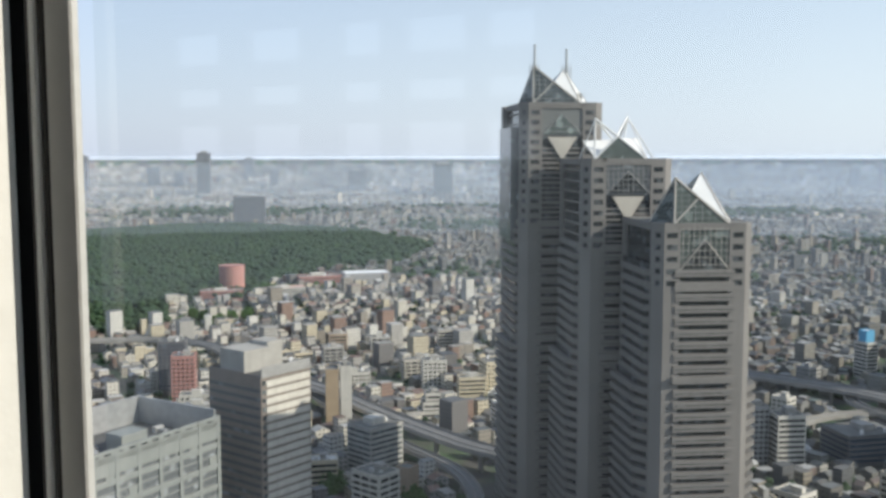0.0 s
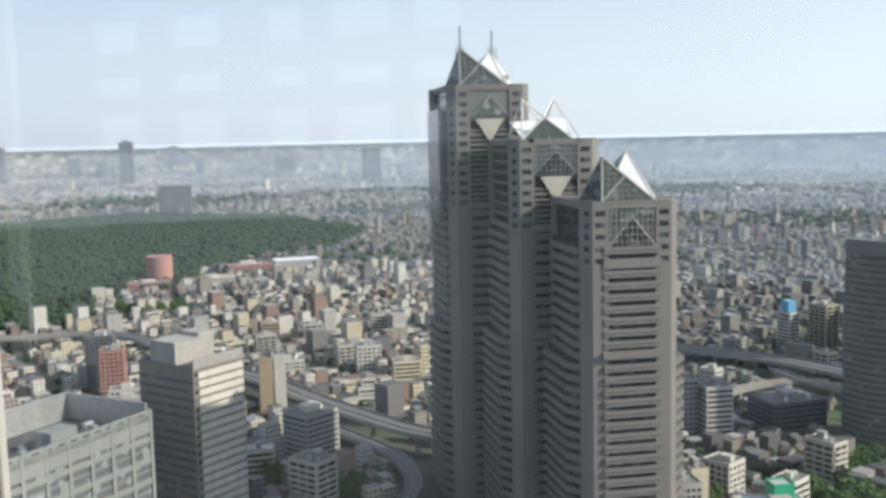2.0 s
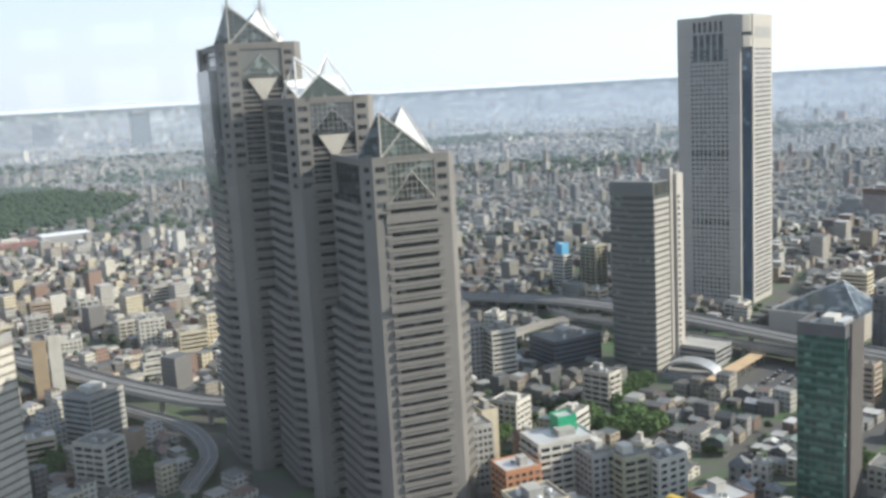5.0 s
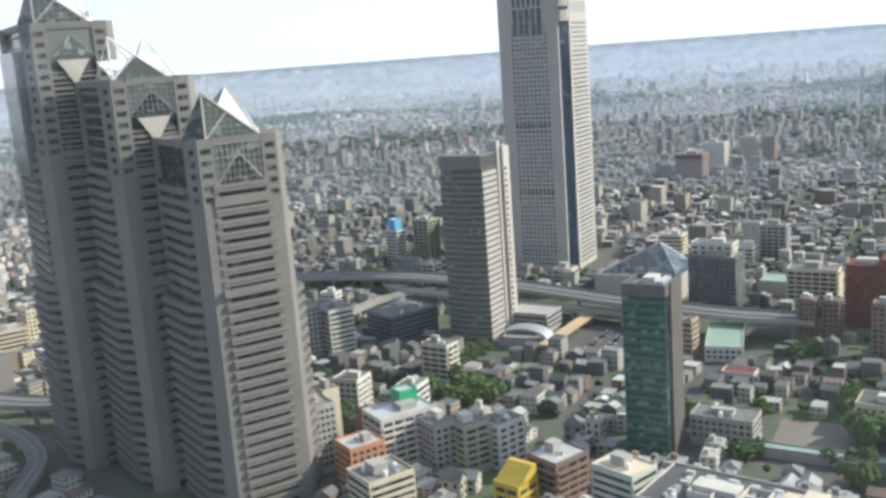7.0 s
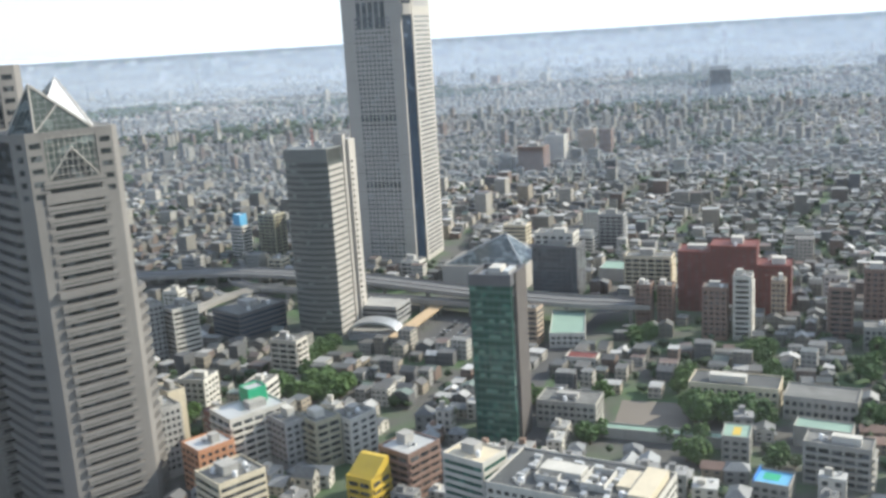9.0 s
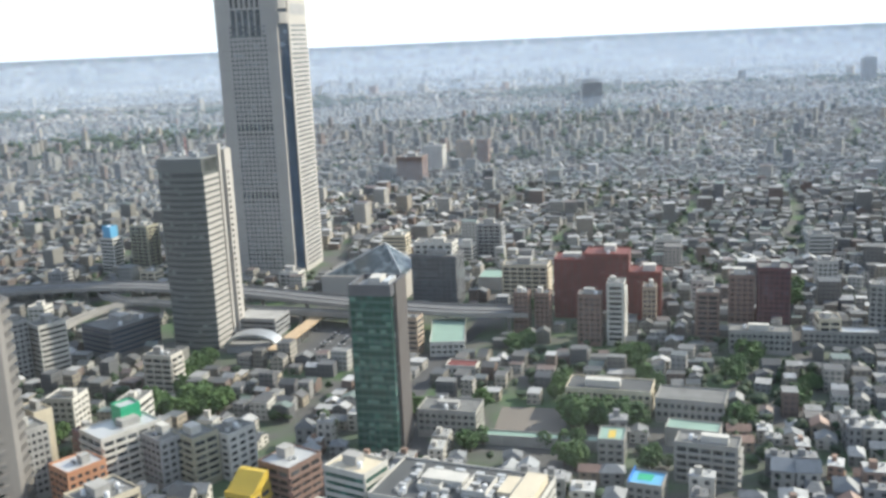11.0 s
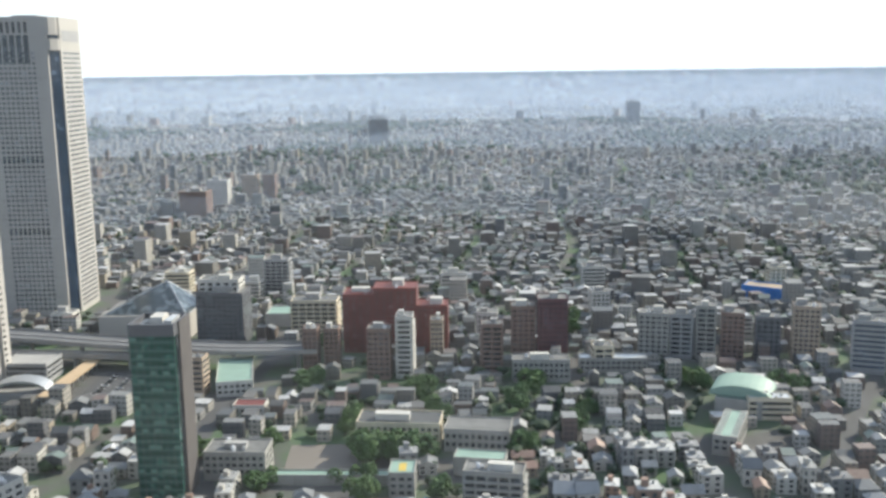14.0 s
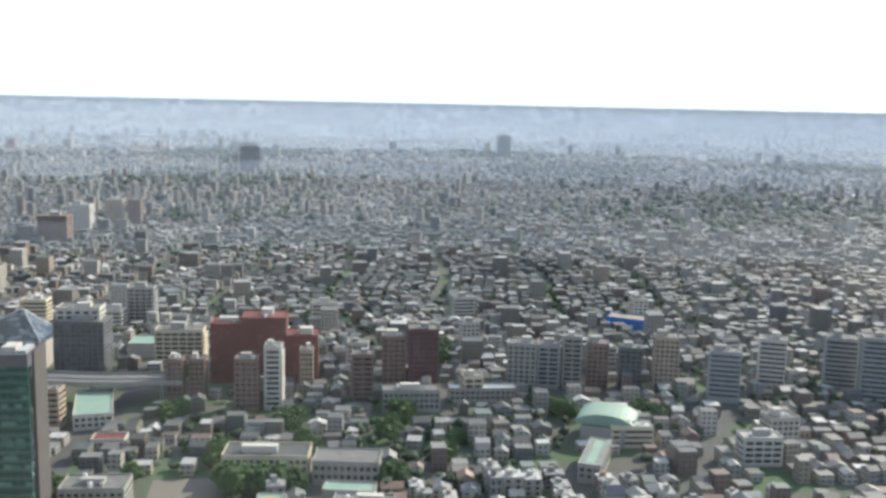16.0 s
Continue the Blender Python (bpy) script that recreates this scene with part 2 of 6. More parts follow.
WALLS = [(0.5, 0.47, 0.42), (0.27, 0.25, 0.22), (0.42, 0.36, 0.28), (0.62, 0.6, 0.55), (0.24, 0.17, 0.14), (0.38, 0.37, 0.36), (0.5, 0.46, 0.4), (0.17, 0.17, 0.18)]
ROOFS = [(0.14, 0.145, 0.155), (0.26, 0.26, 0.255), (0.07, 0.078, 0.09), (0.34, 0.34, 0.33), (0.2, 0.18, 0.16), (0.11, 0.135, 0.145), (0.18, 0.18, 0.185), (0.2, 0.11, 0.085), (0.85, 0.85, 0.84), (0.2, 0.28, 0.245), (0.1, 0.1, 0.105), (0.6, 0.6, 0.59), (0.13, 0.12, 0.11), (0.85, 0.84, 0.82)]
# creamier copy of WALLS; the sunlit look of the west side is in the colour
PALE_WALLS = [(0.78, 0.74, 0.65), (0.42, 0.38, 0.33), (0.74, 0.66, 0.5), (0.85, 0.83, 0.78), (0.36, 0.24, 0.19), (0.55, 0.53, 0.5), (0.8, 0.76, 0.68), (0.24, 0.23, 0.23)]
PALE_ROOFS = ROOFS[:8] + [(0.5, 0.47, 0.42), (0.62, 0.6, 0.55), (0.36, 0.2, 0.15), (0.85, 0.84, 0.82)]
CITY = fabric("city_fabric", WALLS, ROOFS, patch=0.5)
PALE_CITY = fabric("pale_city_fabric", PALE_WALLS, PALE_ROOFS, dim=0.64)
FAR_CITY = fabric("far_city_fabric", WALLS, ROOFS, False, patch=0.6)


# ---------------------------------------------------------------- mesh helpers
def box(bm, x0, x1, y0, y1, z0, z1):
    v = [bm.verts.new(p) for p in ((x0, y0, z0), (x1, y0, z0), (x1, y1, z0), (x0, y1, z0), (x0, y0, z1), (x1, y0, z1), (x1, y1, z1), (x0, y1, z1))]
    for f in ((3, 2, 1, 0), (4, 5, 6, 7), (0, 1, 5, 4), (1, 2, 6, 5), (2, 3, 7, 6), (3, 0, 4, 7)):
        bm.faces.new([v[i] for i in f])
    return v


def prism(bm, outline, z0, z1):
    a = [bm.verts.new((x, y, z0)) for x, y in outline]
    b = [bm.verts.new((x, y, z1)) for x, y in outline]
    k = len(a)
    bm.faces.new(a[::-1])
    bm.faces.new(b)
    for i in range(k):
        bm.faces.new((a[i], a[(i + 1) % k], b[(i + 1) % k], b[i]))


def beam(bm, p, q, r, sides=6, taper=1.0):
    p, q = Vector(p), Vector(q)
    m = (q - p).to_track_quat("Z", "Y").to_matrix()
    rings = []
    for c, s in ((p, r), (q, r * taper)):
        rings.append([bm.verts.new(c + m @ Vector((s * math.cos(2 * math.pi * i / sides), s * math.sin(2 * math.pi * i / sides), 0))) for i in range(sides)])
    for i in range(sides):
        j = (i + 1) % sides
        bm.faces.new((rings[0][i], rings[0][j], rings[1][j], rings[1][i]))
    bm.faces.new(rings[0][::-1])
    bm.faces.new(rings[1])


def mesh_of(name, bm, material):
    me = bpy.data.meshes.new(name)
    bmesh.ops.recalc_face_normals(bm, faces=bm.faces)
    bm.to_mesh(me)
    bm.free()
    me.materials.append(material)
    return me


def part(name, bm, material, parent, label=""):
    ob = new(name, mesh_of(name, bm, material))
    ob.parent = parent
    return tagged(ob, label)


def setting(name, bm, material, label="", category=""):
    return tagged(new(name, mesh_of(name, bm, material)), label, category, "", "structure")


def thing(name, x, y, z=0, yaw=0, label="", category="", group=""):
    ob = new(name)
    ob.matrix_world = pose(x, y, z, 0, 0, yaw)
    return tagged(ob, label, category, group)


BOXES = {}


def piece(name, parent, material, size, at, turn=0, label=""):
    """A box-shaped piece that shares its mesh with its like; at is the centre of its back face's foot."""
    key = (name, material.name, *[round(s, 2) for s in size])
    if key not in BOXES:
        bm = bmesh.new()
        w, d, h = size
        box(bm, -w / 2, w / 2, -d, 0, 0, h)
        BOXES[key] = mesh_of(name, bm, material)
    ob = new(name, BOXES[key])
    ob.parent = parent
    ob.matrix_basis = pose(*at, 0, 0, turn)
    return tagged(ob, label)


def row(name, parent, material, n, step, size, at, turn):
    """A row of alike panes on one storey."""
    key = (name, material.name, n, round(step, 2), *[round(s, 2) for s in size])
    if key not in BOXES:
        bm = bmesh.new()
        w, d, h = size
        for j in range(n):
            c = (j - (n - 1) / 2) * step
            box(bm, c - w / 2, c + w / 2, -d, 0, 0, h)
        BOXES[key] = mesh_of(name, bm, material)
    ob = new(name, BOXES[key])
    ob.parent = parent
    ob.matrix_basis = pose(*at, 0, 0, turn)


KEEP = []      # ground kept free of small houses: x, y, radius


def keep(x, y, r):
    KEEP.append((x, y, r))


GRID = 32.0
# faces of a building, seen from its middle: turn of the face, and which half-size lies along it
FACES = {"s": (0, 0), "e": (90, 1), "n": (180, 0), "w": (270, 1)}


def spot(face, w, d, along, out, z):
    """Place on a face: along it to the right as seen from outside, out from it."""
    turn, k = FACES[face]
    half = (d if k == 0 else w) / 2 + out
    a = radians(turn)
    return along * math.cos(a) + half * math.sin(a), along * math.sin(a) - half * math.cos(a), z


def near_faces(x, y, yaw):
    """The two faces that look towards the tower with the window."""
    a = radians(yaw)
    lx, ly = -x * math.cos(a) - y * math.sin(a), x * math.sin(a) - y * math.cos(a)
    return ["e" if lx > 0 else "w", "s" if ly < 0 else "n"]


def rooftop(ob, w, d, h, rng, busy=3):
    bm = bmesh.new()
    a, b = w * rng.uniform(.22, .4), d * rng.uniform(.25, .45)
    cx, cy = rng.uniform(-.15, .15) * w, rng.uniform(-.15, .2) * d
    hh = rng.uniform(2.4, 4.2)
    box(bm, cx - a / 2, cx + a / 2, cy - b / 2, cy + b / 2, h, h + hh)
    box(bm, cx - a / 2 - .15, cx + a / 2 + .15, cy - b / 2 - .15, cy + b / 2 + .15, h + hh, h + hh + .25)
    part("stair_head", bm, WHITE_WALL if rng.random() < .5 else CONCRETE, ob)
    for _ in range(busy):
        px, py = rng.uniform(-.4, .4) * (w - 3), rng.uniform(-.4, .4) * (d - 3)
        if abs(px - cx) < a / 2 + 1 and abs(py - cy) < b / 2 + 1:
            continue
        if rng.random() < .3:
            bm = bmesh.new()
            beam(bm, (px, py, h), (px, py, h + 2.2), 1.1, 10)
            beam(bm, (px, py, h + 2.2), (px, py, h + 2.6), 1.1, 10, .3)
            part("water_tank", bm, WHITE_STEEL, ob)
        else:
            piece("air_unit", ob, TIN if rng.random() < .6 else STEEL, (rng.choice((1.6, 2.4)), 1.2, rng.choice((1.2, 1.7))), (px, py, h - .01), rng.choice((0, 90)))


def building(name, label, x, y, w, d, h, yaw=GRID, wall=WHITE_WALL, style="grid", floor=3.3, bay=3.2, glass=GLASS_DARK, roof=ROOF_GREY, busy=3, faces=None, category="building", group="", clear=1.0, plain=()):
    """A block with parapet, roof and, on the sides that look this way, windows, ribbons or balconies."""
    rng = random.Random(round(x * 7 + y * 13))
    off = (math.degrees(math.atan2(x, y)) - (90 - yaw) + 90) % 180 - 90
    if abs(off) < 45:
        w, d = d, w      # w is the width as seen from the window
    ob = thing(name, x, y, 0, yaw, label, category, group)
    keep(x, y, math.hypot(w, d) / 2 * clear)
    bm = bmesh.new()
    box(bm, -w / 2, w / 2, -d / 2, d / 2, -1, h)
    for x0, x1, y0, y1 in ((-w / 2, w / 2, -d / 2, -d / 2 + .35), (-w / 2, w / 2, d / 2 - .35, d / 2), (-w / 2, -w / 2 + .35, -d / 2 + .35, d / 2 - .35), (w / 2 - .35, w / 2, -d / 2 + .35, d / 2 - .35)):
        box(bm, x0, x1, y0, y1, h, h + .9)
    part("wall", bm, wall, ob)
    bm = bmesh.new()
    box(bm, -w / 2 + .35, w / 2 - .35, -d / 2 + .35, d / 2 - .35, h, h + .12)
    part("roof", bm, roof, ob)
    if busy:
        rooftop(ob, w, d, h + .12, rng, busy)
    count = max(1, int((h - 1.2) / floor))
    for face in faces or near_faces(x, y, yaw):
        if face in plain:
            continue
        turn, k = FACES[face]
        length = w if k == 0 else d
        for i in range(count):
            z = h - 1.0 - (i + 1) * floor + floor * .3
            if z < 0:
                break
            if style == "ribbon":
                piece("window", ob, glass, (length - 1.6, .06, floor * .5), spot(face, w, d, 0, 0.0, z), turn)
                piece("spandrel", ob, wall, (length - .4, .35, floor * .5), spot(face, w, d, 0, 0.0, z - floor * .5), turn)
            elif style == "none":
                break
            elif style == "balcony":
                bays = max(1, int((length - .8) / (bay * 1.6)))
                piece("balcony", ob, wall, (length - 1.0, 1.1, 1.15), spot(face, w, d, 0, 0.0, z - floor * .42), turn)
                step = (length - 1.4) / bays
                if math.hypot(x, y) > 420:
                    row("window_row", ob, glass, bays, step, (step * .8, .06, floor * .6), spot(face, w, d, 0, 0.0, z - floor * .05), turn)
                    continue
                for j in range(bays):
                    piece("window", ob, glass, (step * .8, .06, floor * .6), spot(face, w, d, -length / 2 + .7 + step * (j + .5), 0.0, z - floor * .05), turn)
            else:
                bays = max(1, int((length - .8) / bay))
                step = (length - .8) / bays
                if math.hypot(x, y) > 420:
                    row("window_row", ob, glass, bays, step, (step * .6, .05, floor * .48), spot(face, w, d, 0, 0.0, z), turn)
                    continue
                for j in range(bays):
                    at = spot(face, w, d, -length / 2 + .4 + step * (j + .5), 0.0, z)
                    piece("window", ob, glass, (step * .6, .05, floor * .48), at, turn)
    return ob


# ---------------------------------------------------------------- ground
R_BEND, R_FAR = 2600.0, 4850.0


def settle(x, y, z):
    """The far plain is drawn in towards the edge of the built world, keeping its bearing and its dip below the window."""
    r = np.hypot(x, y)
    k = np.where(r > R_BEND, (R_BEND + (R_FAR - R_BEND) * (1 - np.exp(-(r - R_BEND) / (R_FAR - R_BEND)))) / np.maximum(r, 1), 1.0)
    return x * k, y * k, EYE + (z - EYE) * k


def ground_sheet():
    m, n, l, b = nodes_of("streets_and_yards")
    co = n.new("ShaderNodeNewGeometry").outputs["Position"]
    a, f = noise_of(n, l, 0.02, 5, co), noise_of(n, l, 0.15, 4, co)
    c = mixc(n, l, f, (0.04, 0.04, 0.042), (0.13, 0.125, 0.115))
    c = mixc(n, l, mathn(n, l, "MULTIPLY", mathn(n, l, "SUBTRACT", a, 0.44, True), 6, True), c, (0.055, 0.1, 0.04))
    l.new(c, b.inputs["Base Color"])
    b.inputs["Roughness"].default_value = 0.95
    radii = [0, 60, 150, 300, 500, 800, 1200, 1700, 2200] + [2600 * (60000 / 2600) ** (k / 80) for k in range(81)]
    steps = 180
    verts, faces = [(0, 0, 0)], []
    for r in radii[1:]:
        a = np.arange(steps) * 2 * np.pi / steps
        X, Y, Z = settle(r * np.sin(a), r * np.cos(a), np.full(steps, -1.5 if r > 2600 else 0.0))
        verts += list(zip(X.tolist(), Y.tolist(), Z.tolist()))
    for i in range(steps):
        faces.append((0, 1 + (i + 1) % steps, 1 + i))
    for k in range(len(radii) - 2):
        o = 1 + k * steps
        for i in range(steps):
            j = (i + 1) % steps
            faces.append((o + i, o + j, o + steps + j, o + steps + i))
    me = bpy.data.meshes.new("ground")
    me.from_pydata(verts, [], faces)
    me.materials.append(m)
    tagged(new("ground", me), "grey streets and green yards of a wide flat city", "ground", "", "structure")


ground_sheet()


def stroke(pts, w, z, name, material, label, category, kerb=0.0):
    """A road laid along a smooth line of points."""
    line = smooth(pts)
    bm = bmesh.new()
    rows = []
    for i, p in enumerate(line):
        q = line[min(i + 1, len(line) - 1)] - line[max(i - 1, 0)]
        s = Vector((q.y, -q.x)).normalized() * w / 2
        rows.append([bm.verts.new((p.x + s.x * k, p.y + s.y * k, z + dz)) for k, dz in ((-1, -1.2), (-1, 0), (1, 0), (1, -1.2))])
        keep(p.x, p.y, w / 2 - 1)
    for a, b in zip(rows, rows[1:]):
        for j in range(3):
            bm.faces.new((a[j], b[j], b[j + 1], a[j + 1]))
    return setting(name, bm, material, label, category)


def smooth(pts, step=12):
    v = [Vector(p) for p in pts]
    v = [v[0] * 2 - v[1]] + v + [v[-1] * 2 - v[-2]]
    out = []
    for a, b, c, d in zip(v, v[1:], v[2:], v[3:]):
        k = max(2, int((c - b).length / step))
        for i in range(k):
            t = i / k
            out.append(.5 * (2 * b + (c - a) * t + (2 * a - 5 * b + 4 * c - d) * t * t + (3 * b - a - 3 * c + d) * t ** 3))
    out.append(v[-2])
    return out


def viaduct(label, pts, w, z0, z1):
    """An elevated expressway: deck, two side walls, a beam below and piers."""
    line = smooth(pts)
    n = len(line)
    ob = thing("elevated_expressway", line[0].x, line[0].y, 0, 0, label, "elevated road")
    inv = Vector((line[0].x, line[0].y, 0))
    secs = {"deck": [(-w / 2, -1.6), (-w / 2, 0), (w / 2, 0), (w / 2, -1.6), (w / 4, -2.6), (-w / 4, -2.6)],
            "side_wall": [(-w / 2 - .25, -.8), (-w / 2 - .25, 1.6), (-w / 2, 1.6), (-w / 2, -.8)],
            "side_wall.": [(w / 2, -.8), (w / 2, 1.6), (w / 2 + .25, 1.6), (w / 2 + .25, -.8)],
            "median": [(-.3, .02), (-.3, .9), (.3, .9), (.3, .02)]}
    for key, sec in secs.items():
        bm = bmesh.new()
        rows = []
        for i, p in enumerate(line):
            q = line[min(i + 1, n - 1)] - line[max(i - 1, 0)]
            s = Vector((q.y, -q.x)).normalized()
            z = z0 + (z1 - z0) * i / (n - 1)
            rows.append([bm.verts.new((p.x + s.x * a - inv.x, p.y + s.y * a - inv.y, z + b)) for a, b in sec])
        for a, b in zip(rows, rows[1:]):
            for j in range(len(sec)):
                bm.faces.new((a[j], b[j], b[(j + 1) % len(sec)], a[(j + 1) % len(sec)]))
        bm.faces.new(rows[0])
        bm.faces.new(rows[-1][::-1])
        deck = part(key.strip("."), bm, ROAD_CONC, ob)
    bm = bmesh.new()
    rows = []
    for i, p in enumerate(line):
        q = line[min(i + 1, n - 1)] - line[max(i - 1, 0)]
        s = Vector((q.y, -q.x)).normalized()
        z = z0 + (z1 - z0) * i / (n - 1) + .03
        rows.append([bm.verts.new((p.x + s.x * a - inv.x, p.y + s.y * a - inv.y, z)) for a in (-w / 2 + .3, w / 2 - .3)])
        keep(p.x, p.y, w / 2 + 4)
        if i % 3 == 1:
            piece("pier", ob, ROAD_CONC, (2.4, 2.4, z - 2.4), (p.x - inv.x, p.y - inv.y, -.2), math.degrees(math.atan2(q.y, q.x)))
    for a, b in zip(rows, rows[1:]):
        bm.faces.new((a[0], b[0], b[1], a[1]))
    part("road_surface", bm, surface("worn_road", (0.15, 0.15, 0.153), 0.85, 0.15, 0.1, 0.8), ob)


viaduct("grey concrete elevated expressway curving between towers", [(150, 880), (255, 792), (312, 742), (350, 684), (378, 626), (404, 548), (436, 470), (468, 424)], 22, 14, 14)
viaduct("lower concrete ramp curving off an elevated expressway", [(330, 752), (312, 735), (309, 702), (326, 664), (356, 606), (392, 540), (420, 480)], 9, 10, 9)
viaduct("concrete slip road rising towards an expressway", [(215, 640), (247, 666), (273, 681), (305, 689), (330, 680)], 8, 7, 10)
viaduct("pale concrete elevated expressway above small houses", [(-180, 840), (-105, 760), (-71, 715), (-44, 674), (-12, 631), (24, 588), (70, 560)], 17, 14, 14)
viaduct("lower concrete expressway ramp bending away", [(-110, 765), (-70, 690), (-30, 621), (2, 575), (15, 540), (17, 505), (5, 470)], 9, 9, 8)
viaduct("distant pale concrete expressway beside the woods", [(-520, 930), (-359, 945), (-282, 952), (-221, 919), (-180, 850)], 15, 14, 14)
stroke([(285, 330), (323, 381), (385, 425), (455, 459), (540, 510)], 11, .06, "road", ASPHALT, "grey asphalt street between low buildings", "road")
stroke([(430, 70), (450, 97), (514, 101), (580, 106), (632, 110), (720, 118)], 7, .06, "road", ASPHALT, "straight asphalt street through low houses", "road")
stroke([(350, 200), (371, 223), (410, 245), (452, 263), (518, 271)], 7, .06, "road", ASPHALT, "narrow asphalt street lined with trees", "road")


# ---------------------------------------------------------------- three-stepped tower with glass pyramids
PT_YAW = 5.74
PT_W, PT_D = 43.0, 49.0


def stepped_tower():
    keep(97, 428, 42)
    keep(78, 478, 42)
    keep(56, 526, 42)
    ob = thing("stepped_skyscraper", 87.3, 400.6, 0, PT_YAW, "grey granite skyscraper of three stepped blocks with glass pyramids on top", "skyscraper")
    a = radians(PT_YAW)

    def local(x, y):
        x, y = x - 87.3, y - 400.6
        return x * math.cos(a) + y * math.sin(a), -x * math.sin(a) + y * math.cos(a)

    blocks = ((87.3, 400.6, 166.5, 138.0), (64.1, 448.4, 193.0, 150.0), (39.5, 498.4, 221.3, 158.0))
    for number, (bx, by, top, shoulder) in enumerate(blocks):
        ox, oy = local(bx, by)
        w, d = PT_W, PT_D
        core = bmesh.new()
        prism(core, [(ox + 6, oy + 1.2), (ox + w - 6, oy + 1.2), (ox + w - 1.2, oy + 6), (ox + w - 1.2, oy + d - 1.2), (ox + 1.2, oy + d - 1.2), (ox + 1.2, oy + 6)], -1, top - 1)
        block = part("block", core, GLASS_DARK, ob, "dark glazed core")
        # corner piers, each L-shaped
        for cx, cy, sx, sy in ((ox, oy, 1, 1), (ox + w, oy, -1, 1), (ox - 1.5 * (number == 2), oy + d + 4 * (number == 2), 1, -1), (ox + w, oy + d, -1, -1)):
            bm = bmesh.new()
            c4, lx, ly = 4.0 if sy > 0 else .5, 11.0 * sx, 6.0 * sy
            prism(bm, [(cx + c4 * sx, cy), (cx + lx, cy), (cx + lx, cy + 2.4 * sy), (cx + 5 * sx, cy + 2.4 * sy), (cx + 2.4 * sx, cy + 5 * sy), (cx + 2.4 * sx, cy + ly), (cx, cy + ly), (cx, cy + c4 * sy)][::sx * sy], -1, top)
            part("corner_pier", bm, GRANITE, block)
        # small paired openings in the tops of the piers
        z = top - 6.2
        while z > shoulder - 2:
            for px in (ox + 7.4, ox + w - 7.4):
                piece("pier_window", block, GLASS_DARK, (4.4, .12, 2.2), (px, oy + .04, z), 0)
            piece("pier_window", block, GLASS_DARK, (2.2, .12, 2.2), (ox + 2.04, oy + 2.04, z), 315)
            piece("pier_window", block, GLASS_DARK, (2.2, .12, 2.2), (ox + 2.04, oy + d - 2.04, z), 225)
            z -= 5.0
        # floors: spandrels between the piers, below the shoulder and, set back, above it
        gh = 19.0 if number == 0 else 16.0
        z = shoulder - 4.0 + (10.1 if number == 0 else 0)
        while z > 0:
            deep = 1.4 if z < 99 else 0.7
            piece("spandrel", block, GRANITE, (w - 17.4, 1.4 + deep, 2.9), (ox + w / 2, oy + 1.5, z), 0)
            piece("groove", block, GLASS_DARK, (w - 17.6, .1, .3), (ox + w / 2, oy + .12 - deep, z + 1.15), 0)
            # the side bay stands out, splayed at both ends, and widens below the string course
            wide = z < 98
            key = ("bay", wide)
            if key not in BOXES:
                out, far = (5.2, 6.6) if wide else (2.4, 2.6)
                ring = [(0, 4.2), (-out, 4.2 + out * 1.35), (-far, 42.5), (0, 46)]
                bm = bmesh.new()
                prism(bm, ring[::-1], 0, 2.6)
                BOXES[key] = mesh_of("bay_spandrel", bm, GRANITE_SHADE)
                bm = bmesh.new()
                prism(bm, [(p * .6, 25 + (q - 25) * .94) for p, q in ring][::-1], 0, 2.47)
                BOXES[key + (1,)] = mesh_of("bay_window", bm, GLASS_DARK)
            for nm, k2, dz in (("bay_spandrel", key, 0), ("bay_window", key + (1,), 2.59)):
                q = new(nm, BOXES[k2])
                q.parent = block
                q.matrix_basis = pose(ox + .3, oy, z + dz)
                if wide:
                    q = new(nm, BOXES[k2])
                    q.parent = block
                    q.matrix_basis = Matrix.Translation((ox + w - .3, oy - .4, z + dz)) @ Matrix.Diagonal((-1.35, 1, 1, 1))
            z -= 5.05
        z = top - 6
        while z > shoulder - 2:
            if z < top - 26 or number == 0:
                if number:
                    piece("louvre", block, GRANITE, (w - 22.5, .8, 1.2), (ox + w / 2, oy + 1.5, z), 0)
                    piece("louvre", block, GRANITE, (w - 22.5, .7, .8), (ox + w / 2, oy + 1.4, z + 2.6), 0)
            if z < shoulder + 9 or number:
                piece("side_spandrel", block, GRANITE_DARK, (d - 16, .5, .9), (ox + 1.3, oy + d / 2, z), 270)
            z -= 5.05
        # shoulder band and string course
        for px, py, sz, turn in ((ox + w / 2, oy + 1.5, w - 17.2, 0), (ox + 1.5, oy + d / 2, d - 12, 270)):
            piece("shoulder_band", block, GRANITE, (sz, 2.2, 3.2), (px, py, shoulder), turn)
        piece("string_course", block, GRANITE, (w - 16, 3.3, 3.0), (ox + w / 2, oy + 1.5, 99.3), 0)
        # atrium window in the top of the front: grid of glass with a darker gable
        gx, gw = ox + w / 2, w - 22.0
        bm = bmesh.new()
        box(bm, gx - gw / 2, gx + gw / 2, oy + .7, oy + 1.2, top - gh - 1, top - 1.2)
        part("atrium_window", bm, (GLASS_PALE, GLASS_SOFT, ASH_PANEL)[number], block, "pale panel above the gable")
        bm = bmesh.new()
        prism(bm, [(gx - gw / 2 + 1, top - gh), (gx + gw / 2 - 1, top - gh), (gx, top - gh * .38)], 0, .5)
        for v in bm.verts:
            v.co = Vector((v.co.x, oy + .75 - v.co.z, v.co.y))
        part("gable_window", bm, GLASS_PALE if number == 2 else GLASS_DARK, block, "dark glazed gable")
